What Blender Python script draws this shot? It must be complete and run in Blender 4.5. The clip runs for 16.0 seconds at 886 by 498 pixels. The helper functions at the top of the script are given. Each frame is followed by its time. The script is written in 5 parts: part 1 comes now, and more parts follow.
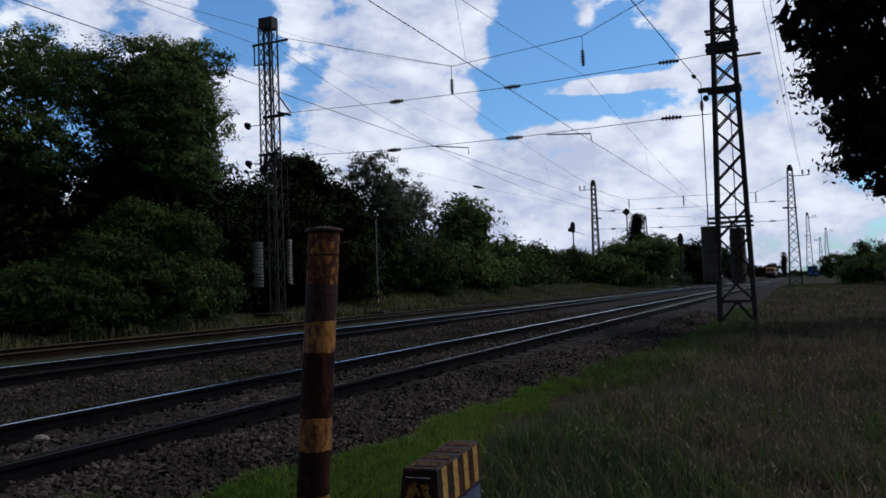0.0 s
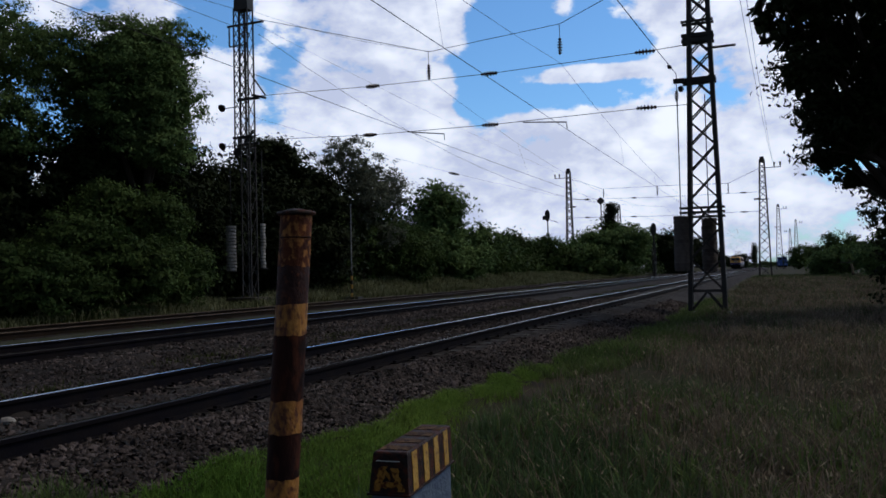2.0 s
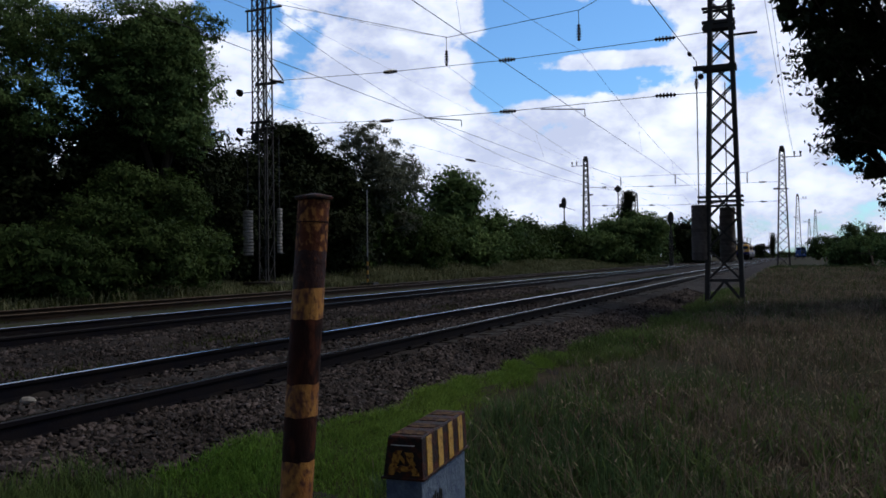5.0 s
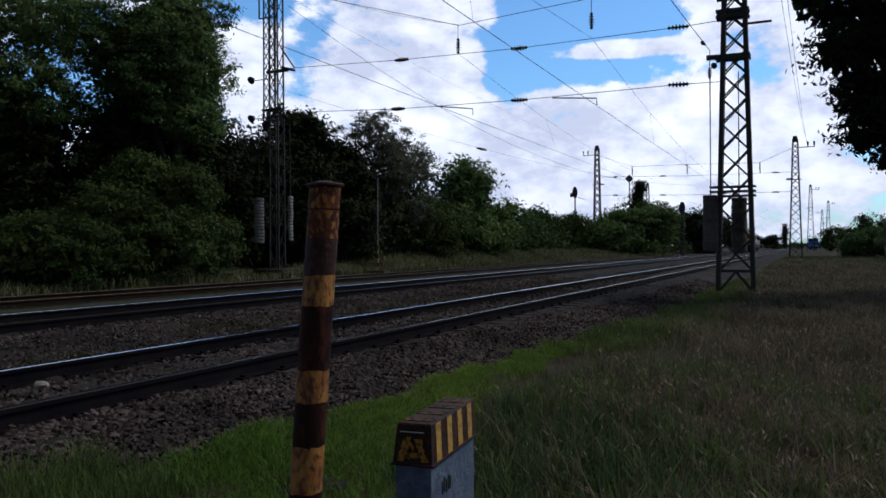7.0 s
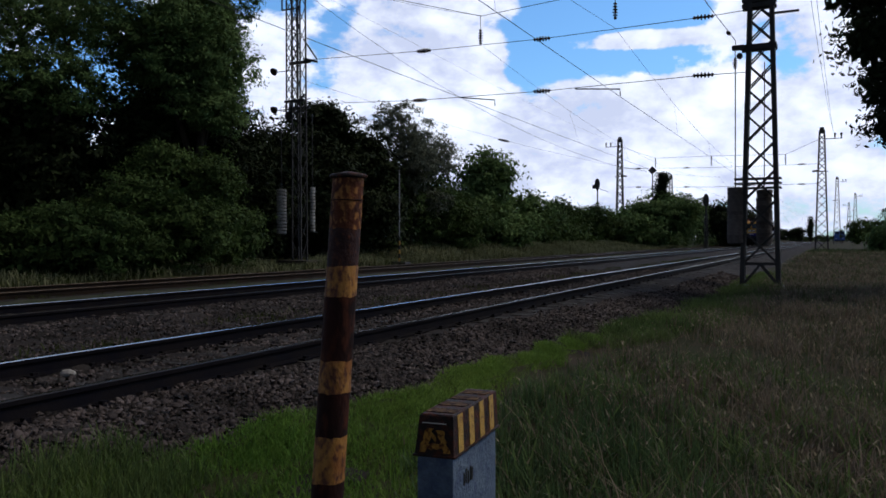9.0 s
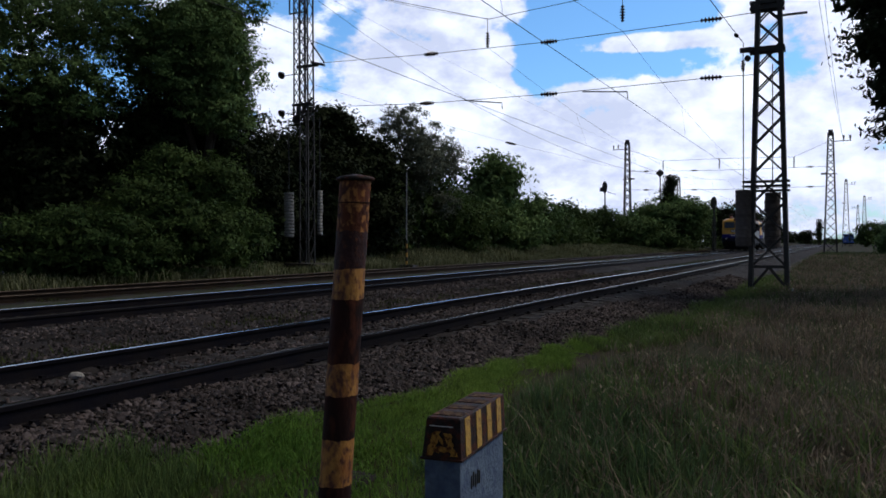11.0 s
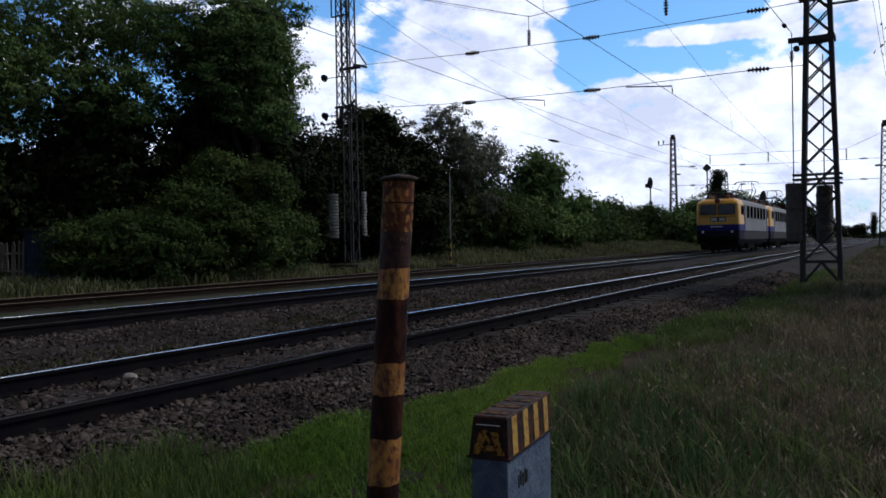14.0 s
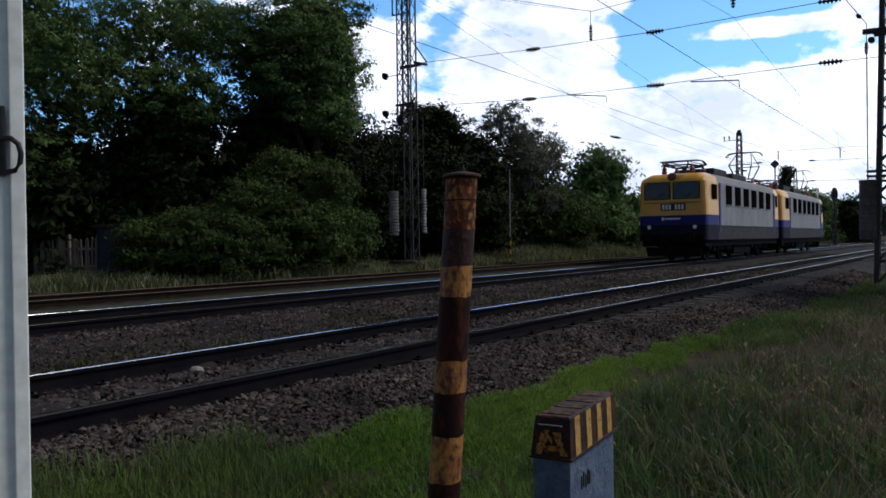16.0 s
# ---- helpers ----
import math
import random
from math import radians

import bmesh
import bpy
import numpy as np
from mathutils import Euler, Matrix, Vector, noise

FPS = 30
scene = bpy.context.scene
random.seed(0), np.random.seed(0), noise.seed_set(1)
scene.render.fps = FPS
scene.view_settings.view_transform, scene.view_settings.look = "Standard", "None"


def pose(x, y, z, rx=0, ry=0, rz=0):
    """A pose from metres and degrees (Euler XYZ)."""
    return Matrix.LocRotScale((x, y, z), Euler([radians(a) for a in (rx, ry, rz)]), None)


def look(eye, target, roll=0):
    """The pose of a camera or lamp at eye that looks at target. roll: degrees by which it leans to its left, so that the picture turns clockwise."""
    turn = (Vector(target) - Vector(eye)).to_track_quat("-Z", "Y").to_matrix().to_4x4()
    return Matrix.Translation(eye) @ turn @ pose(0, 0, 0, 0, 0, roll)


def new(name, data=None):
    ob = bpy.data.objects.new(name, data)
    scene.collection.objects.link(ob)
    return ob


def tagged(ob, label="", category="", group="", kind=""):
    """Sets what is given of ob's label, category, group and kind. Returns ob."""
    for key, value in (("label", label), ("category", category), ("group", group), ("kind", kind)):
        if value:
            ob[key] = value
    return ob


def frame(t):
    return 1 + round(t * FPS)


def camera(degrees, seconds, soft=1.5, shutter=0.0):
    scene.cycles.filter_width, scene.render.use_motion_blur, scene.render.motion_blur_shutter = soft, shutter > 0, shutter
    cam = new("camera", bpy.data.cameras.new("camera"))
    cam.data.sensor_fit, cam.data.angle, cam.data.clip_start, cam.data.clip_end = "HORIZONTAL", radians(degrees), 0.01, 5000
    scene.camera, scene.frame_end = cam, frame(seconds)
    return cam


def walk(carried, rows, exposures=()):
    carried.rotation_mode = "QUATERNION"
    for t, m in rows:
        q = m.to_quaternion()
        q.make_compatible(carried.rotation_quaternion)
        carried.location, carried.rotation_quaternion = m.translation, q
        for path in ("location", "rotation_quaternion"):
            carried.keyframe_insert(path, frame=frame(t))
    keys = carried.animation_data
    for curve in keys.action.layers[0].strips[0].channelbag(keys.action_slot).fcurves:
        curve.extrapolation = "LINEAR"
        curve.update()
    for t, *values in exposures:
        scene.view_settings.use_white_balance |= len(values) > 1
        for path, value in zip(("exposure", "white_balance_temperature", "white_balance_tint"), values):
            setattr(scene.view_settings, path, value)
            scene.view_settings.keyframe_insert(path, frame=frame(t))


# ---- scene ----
cam = camera(57.8, 16.0, soft=1.65)
PATH = [
    (0.0, pose(0.007, 0.000, 1.463, 92.73, 2.05, 24.26)),
    (0.5, pose(0.018, -0.014, 1.456, 92.18, 1.82, 22.33)),
    (1.0, pose(0.012, -0.002, 1.456, 91.86, 1.75, 20.80)),
    (1.5, pose(0.014, -0.002, 1.456, 91.98, 1.65, 21.48)),
    (2.0, pose(0.013, 0.002, 1.456, 91.71, 1.37, 22.43)),
    (2.5, pose(0.012, -0.000, 1.454, 91.27, 0.96, 22.54)),
    (3.0, pose(0.017, -0.008, 1.454, 91.28, 0.88, 22.54)),
    (3.5, pose(0.003, 0.018, 1.459, 91.10, 0.82, 23.06)),
    (4.0, pose(0.011, -0.002, 1.454, 91.12, 0.92, 23.38)),
    (6.5, pose(0.011, 0.001, 1.453, 90.12, 0.36, 23.87)),
    (7.0, pose(0.013, -0.007, 1.451, 89.98, 0.35, 24.27)),
    (7.5, pose(0.006, -0.002, 1.450, 89.36, 0.38, 25.44)),
    (8.0, pose(0.011, -0.011, 1.449, 89.13, 0.28, 25.66)),
    (8.5, pose(0.006, -0.005, 1.450, 89.25, 0.21, 25.73)),
    (11.0, pose(0.004, 0.000, 1.449, 89.60, 0.17, 26.31)),
    (11.5, pose(-0.001, 0.002, 1.448, 89.15, 0.43, 26.78)),
    (12.0, pose(0.000, 0.001, 1.449, 89.66, 0.63, 27.52)),
    (12.5, pose(-0.002, 0.002, 1.450, 90.06, 0.69, 27.65)),
    (13.0, pose(0.002, -0.003, 1.449, 89.42, 0.75, 28.55)),
    (13.5, pose(0.000, 0.002, 1.449, 89.69, 0.57, 29.22)),
    (14.0, pose(0.003, 0.000, 1.447, 89.59, 0.98, 29.44)),
    (14.5, pose(-0.002, 0.005, 1.449, 89.49, 0.99, 30.13)),
    (15.0, pose(-0.003, 0.006, 1.448, 89.32, 0.75, 30.83)),
    (15.5, pose(-0.007, 0.006, 1.448, 89.26, 0.88, 31.83)),
    (16.0, pose(-0.015, 0.008, 1.448, 89.46, 0.78, 33.67)),
]
walk(cam, PATH, [(0.0, -0.42), (3.5, -0.25), (7.0, -0.15), (12.5, -0.06), (14.5, 0.02), (16.0, 0.24)])


# ---- light: a bright broken sky ahead, the sun hidden behind cloud ----
SUN_EL, SUN_AZ = 50.0, 58.0     # degrees; azimuth from +Y towards +X
# azimuth from +Y towards +X, elevation, half width and half height in degrees, more or less cloud
HEAPS = [
    (-45.2, 18.0, 7.6, 2.5, 1.2), (-27.0, 18.8, 9.6, 3.8, 1.4), (-29.6, 13.7, 5.5, 2.5, 1.0), (-26.0, 11.6, 6.6, 3.0, 1.3), (-23.1, 12.9, 2.5, 2.3, 1.0),
    (-37.9, 13.6, 2.8, 3.0, 1.1), (-31.7, 10.8, 1.8, 1.0, 0.7), (-18.0, 9.1, 5.8, 2.3, 1.2), (-9.0, 9.1, 6.1, 2.3, 1.2), (-11.5, 13.6, 5.5, 0.7, 1.5),
    (-6.9, 17.0, 4.0, 3.0, 1.2), (-0.1, 13.7, 7.1, 8.1, 0.8), (-19.4, 5.4, 25.2, 3.5, 1.0), (-14.2, 18.8, 1.3, 1.5, 0.8), (-11.0, 6.4, 3.0, 0.9, 0.7),
]
GAPS = [
    (-38.0, 18.1, 3.3, 3.5, -1.8), (-34.0, 16.0, 2.3, 2.0, -0.7), (-17.1, 17.0, 3.3, 4.8, -1.8), (-19.5, 12.6, 2.3, 3.0, -1.6), (-11.4, 15.4, 7.1, 1.5, -1.8),
    (-12.7, 12.1, 8.6, 1.0, -1.3), (-10.5, 17.4, 2.5, 2.3, -1.4), (-34.5, 11.6, 3.5, 1.0, -0.2), (-3.7, 10.9, 3.0, 1.0, -0.6), (-57.5, 13.1, 13.1, 9.1, -1.3),
]


def make_world():
    w = bpy.data.worlds.new("world")
    scene.world = w
    w.use_nodes = True
    nt = w.node_tree
    nt.nodes.clear()
    n, l = nt.nodes.new, nt.links.new

    def op(kind, a, b=None, clamp=False):
        m = n("ShaderNodeMath")
        m.operation, m.use_clamp = kind, clamp
        for i, v in enumerate((a, b)):
            if v is None:
                continue
            if isinstance(v, (int, float)):
                m.inputs[i].default_value = v
            else:
                l(v, m.inputs[i])
        return m.outputs[0]

    out, bg = n("ShaderNodeOutputWorld"), n("ShaderNodeBackground")
    sky = n("ShaderNodeTexSky")
    sky.sky_type, sky.sun_disc = "NISHITA", False
    sky.sun_elevation, sky.sun_rotation = radians(SUN_EL), radians(SUN_AZ)
    tc, sep = n("ShaderNodeTexCoord"), n("ShaderNodeSeparateXYZ")
    l(tc.outputs["Generated"], sep.inputs[0])
    up = op("MAXIMUM", sep.outputs[2], 0.0)
    # heaped clouds, a little wider than high
    flat = n("ShaderNodeCombineXYZ")
    l(sep.outputs[0], flat.inputs[0])
    l(sep.outputs[1], flat.inputs[1])
    l(op("MULTIPLY", up, 1.7), flat.inputs[2])
    big, fine = n("ShaderNodeTexNoise"), n("ShaderNodeTexNoise")
    for tex, sc, det, off in ((big, 5.5, 9.0, 3.7), (fine, 15.0, 9.0, 9.1)):
        mp = n("ShaderNodeMapping")
        mp.inputs["Location"].default_value = (off, off * 0.6, 1.3)
        l(flat.outputs[0], mp.inputs[0])
        l(mp.outputs[0], tex.inputs["Vector"])
        tex.inputs["Scale"].default_value, tex.inputs["Detail"].default_value, tex.inputs["Roughness"].default_value = sc, det, 0.58
    mix = op("ADD", op("MULTIPLY", big.outputs["Fac"], 0.80), op("MULTIPLY", fine.outputs["Fac"], 0.80))
    mix = op("SUBTRACT", mix, 0.30)
    # heaps of cumulus and the blue gaps between them
    az = op("ARCTAN2", sep.outputs[0], sep.outputs[1])
    el = op("ARCSINE", sep.outputs[2])
    for a_, e_, wide, tall, amount in HEAPS + GAPS:
        du = op("MULTIPLY", op("SUBTRACT", az, radians(a_)), 1 / radians(wide))
        dv = op("MULTIPLY", op("SUBTRACT", el, radians(e_)), 1 / radians(tall))
        heap = n("ShaderNodeMapRange")
        heap.interpolation_type = "SMOOTHSTEP"
        l(op("ADD", op("MULTIPLY", du, du), op("MULTIPLY", dv, dv)), heap.inputs["Value"])
        heap.inputs["From Min"].default_value, heap.inputs["From Max"].default_value = 0.0, 1.5
        heap.inputs["To Min"].default_value, heap.inputs["To Max"].default_value = 0.13 * amount, 0.0
        mix = op("ADD", mix, heap.outputs[0])
    # near the horizon the layers close up
    low = op("MULTIPLY", op("SUBTRACT", 1.0, op("MULTIPLY", up, 3.2), True), 0.10)
    cover = n("ShaderNodeMapRange")
    cover.interpolation_type = "SMOOTHSTEP"
    l(op("ADD", mix, low), cover.inputs["Value"])
    cover.inputs["From Min"].default_value, cover.inputs["From Max"].default_value = 0.44, 0.57
    shade = n("ShaderNodeMapRange")
    l(op("ADD", op("MULTIPLY", big.outputs["Fac"], 0.45), op("MULTIPLY", fine.outputs["Fac"], 0.55)), shade.inputs["Value"])
    shade.inputs["From Min"].default_value, shade.inputs["From Max"].default_value = 0.43, 0.60
    cl = n("ShaderNodeMix")
    cl.data_type = "RGBA"
    l(shade.outputs[0], cl.inputs["Factor"])
    cl.inputs["A"].default_value, cl.inputs["B"].default_value = (0.66, 0.74, 0.99, 1), (1.14, 1.22, 1.38, 1)
    # overhead, out of view, the whole sky is dimmed to keep the ground dark
    over = n("ShaderNodeMapRange")
    over.interpolation_type = "SMOOTHSTEP"
    l(up, over.inputs["Value"])
    over.inputs["From Min"].default_value, over.inputs["From Max"].default_value = 0.36, 0.75
    over.inputs["To Min"].default_value, over.inputs["To Max"].default_value = 1.0, 0.11
    # and behind the viewer it is dimmed too, to cut the frontal light
    away = n("ShaderNodeMapRange")
    away.interpolation_type = "SMOOTHSTEP"
    l(op("SUBTRACT", sep.outputs[1], op("MULTIPLY", sep.outputs[0], 0.35)), away.inputs["Value"])
    away.inputs["From Min"].default_value, away.inputs["From Max"].default_value = -0.3, 0.55
    away.inputs["To Min"].default_value, away.inputs["To Max"].default_value = 0.28, 1.0
    dim = op("MULTIPLY", over.outputs[0], away.outputs[0])
    cld = n("ShaderNodeMix")
    cld.data_type, cld.blend_type = "RGBA", "MULTIPLY"
    cld.inputs["Factor"].default_value = 1.0
    l(cl.outputs["Result"], cld.inputs["A"])
    cld.inputs["B"].default_value = (1, 1, 1, 1)
    blue = n("ShaderNodeMix")
    blue.data_type, blue.blend_type = "RGBA", "MULTIPLY"
    blue.inputs["Factor"].default_value = 1.0
    l(sky.outputs[0], blue.inputs["A"])
    blue.inputs["B"].default_value = (0.094, 0.152, 0.205, 1)
    fin = n("ShaderNodeMix")
    fin.data_type = "RGBA"
    l(cover.outputs[0], fin.inputs["Factor"])
    l(blue.outputs["Result"], fin.inputs["A"])
    l(cld.outputs["Result"], fin.inputs["B"])
    l(fin.outputs["Result"], bg.inputs["Color"])
    l(dim, bg.inputs["Strength"])
    l(bg.outputs[0], out.inputs["Surface"])


make_world()
sun = new("sun", bpy.data.lights.new("sun", "SUN"))
sun.data.energy, sun.data.angle, sun.data.color = 1.45, radians(20), (1.0, 0.90, 0.76)
sun.matrix_world = look((0, 0, 50), (-50 * math.sin(radians(SUN_AZ)) / math.tan(radians(SUN_EL)), -50 * math.cos(radians(SUN_AZ)) / math.tan(radians(SUN_EL)), 0))


# ---- materials ----
def mat(name, c1, c2, scale=3.0, rough=0.8, metal=0.0, bump=0.3, fine=40.0, c3=None, spots=0.6, random_amount=0.0, island=False, coat=0.0, edge=0.045, stretch=(1, 1, 1), spec=0.5, local=True):
    """Two colours mixed by a large noise, a third in sharper patches, fine relief."""
    m = bpy.data.materials.new(name)
    m.use_nodes = True
    nt = m.node_tree
    n, l = nt.nodes.new, nt.links.new
    p = nt.nodes["Principled BSDF"]
    tc, mp = n("ShaderNodeTexCoord"), n("ShaderNodeMapping")
    mp.inputs["Scale"].default_value = stretch
    if local:
        l(tc.outputs["Object"], mp.inputs[0])
    else:
        l(n("ShaderNodeNewGeometry").outputs["Position"], mp.inputs[0])
    a, b = n("ShaderNodeTexNoise"), n("ShaderNodeTexNoise")
    for t, s, d in ((a, scale, 5.0), (b, fine, 3.0)):
        t.inputs["Scale"].default_value, t.inputs["Detail"].default_value = s, d
        l(mp.outputs[0], t.inputs["Vector"])
    r = n("ShaderNodeMapRange")
    l(a.outputs["Fac"], r.inputs["Value"])
    r.inputs["From Min"].default_value, r.inputs["From Max"].default_value = 0.32, 0.68
    mx = n("ShaderNodeMix")
    mx.data_type = "RGBA"
    l(r.outputs[0], mx.inputs["Factor"])
    mx.inputs["A"].default_value, mx.inputs["B"].default_value = (*c1, 1), (*c2, 1)
    col = mx.outputs["Result"]
    if c3:
        c = n("ShaderNodeTexNoise")
        c.inputs["Scale"].default_value, c.inputs["Detail"].default_value = scale * 2.7, 6.0
        off = n("ShaderNodeMapping")
        off.inputs["Location"].default_value = (7.3, 2.1, 5.5)
        l(mp.outputs[0], off.inputs[0])
        l(off.outputs[0], c.inputs["Vector"])
        r3 = n("ShaderNodeMapRange")
        l(c.outputs["Fac"], r3.inputs["Value"])
        r3.inputs["From Min"].default_value, r3.inputs["From Max"].default_value = spots - edge, spots + edge
        m3 = n("ShaderNodeMix")
        m3.data_type = "RGBA"
        l(r3.outputs[0], m3.inputs["Factor"])
        l(col, m3.inputs["A"])
        m3.inputs["B"].default_value = (*c3, 1)
        col = m3.outputs["Result"]
    g = n("ShaderNodeMapRange")
    l(b.outputs["Fac"], g.inputs["Value"])
    g.inputs["To Min"].default_value, g.inputs["To Max"].default_value = 0.72, 1.28
    src = g.outputs[0]
    if random_amount:
        rnd = n("ShaderNodeNewGeometry").outputs["Random Per Island"] if island else n("ShaderNodeObjectInfo").outputs["Random"]
        rr = n("ShaderNodeMapRange")
        l(rnd, rr.inputs["Value"])
        rr.inputs["To Min"].default_value, rr.inputs["To Max"].default_value = 1 - random_amount, 1 + random_amount
        mu = n("ShaderNodeMath")
        mu.operation = "MULTIPLY"
        l(src, mu.inputs[0]), l(rr.outputs[0], mu.inputs[1])
        src = mu.outputs[0]
    hs = n("ShaderNodeHueSaturation")
    l(col, hs.inputs["Color"]), l(src, hs.inputs["Value"])
    l(hs.outputs[0], p.inputs["Base Color"])
    p.inputs["Roughness"].default_value, p.inputs["Metallic"].default_value = rough, metal
    p.inputs["Coat Weight"].default_value = coat
    p.inputs["Specular IOR Level"].default_value = spec
    if bump:
        bp = n("ShaderNodeBump")
        bp.inputs["Strength"].default_value, bp.inputs["Distance"].default_value = bump, 0.02
        l(b.outputs["Fac"], bp.inputs["Height"])
        l(bp.outputs[0], p.inputs["Normal"])
    return m


def leaf_mat(name, c1, c2, light=0.25):
    """Leaves: each one its own tone, and some light comes through them."""
    m = mat(name, c1, c2, 0.35, 0.75, bump=0, fine=3.0, random_amount=0.4, island=True, spec=0.12, local=False)
    nt = m.node_tree
    p, out = nt.nodes["Principled BSDF"], nt.nodes["Material Output"]
    tr, ms = nt.nodes.new("ShaderNodeBsdfTranslucent"), nt.nodes.new("ShaderNodeMixShader")
    nt.links.new(p.inputs["Base Color"].links[0].from_socket, tr.inputs["Color"])
    ms.inputs[0].default_value = light
    nt.links.new(p.outputs[0], ms.inputs[1]), nt.links.new(tr.outputs[0], ms.inputs[2])
    nt.links.new(ms.outputs[0], out.inputs["Surface"])
    return m


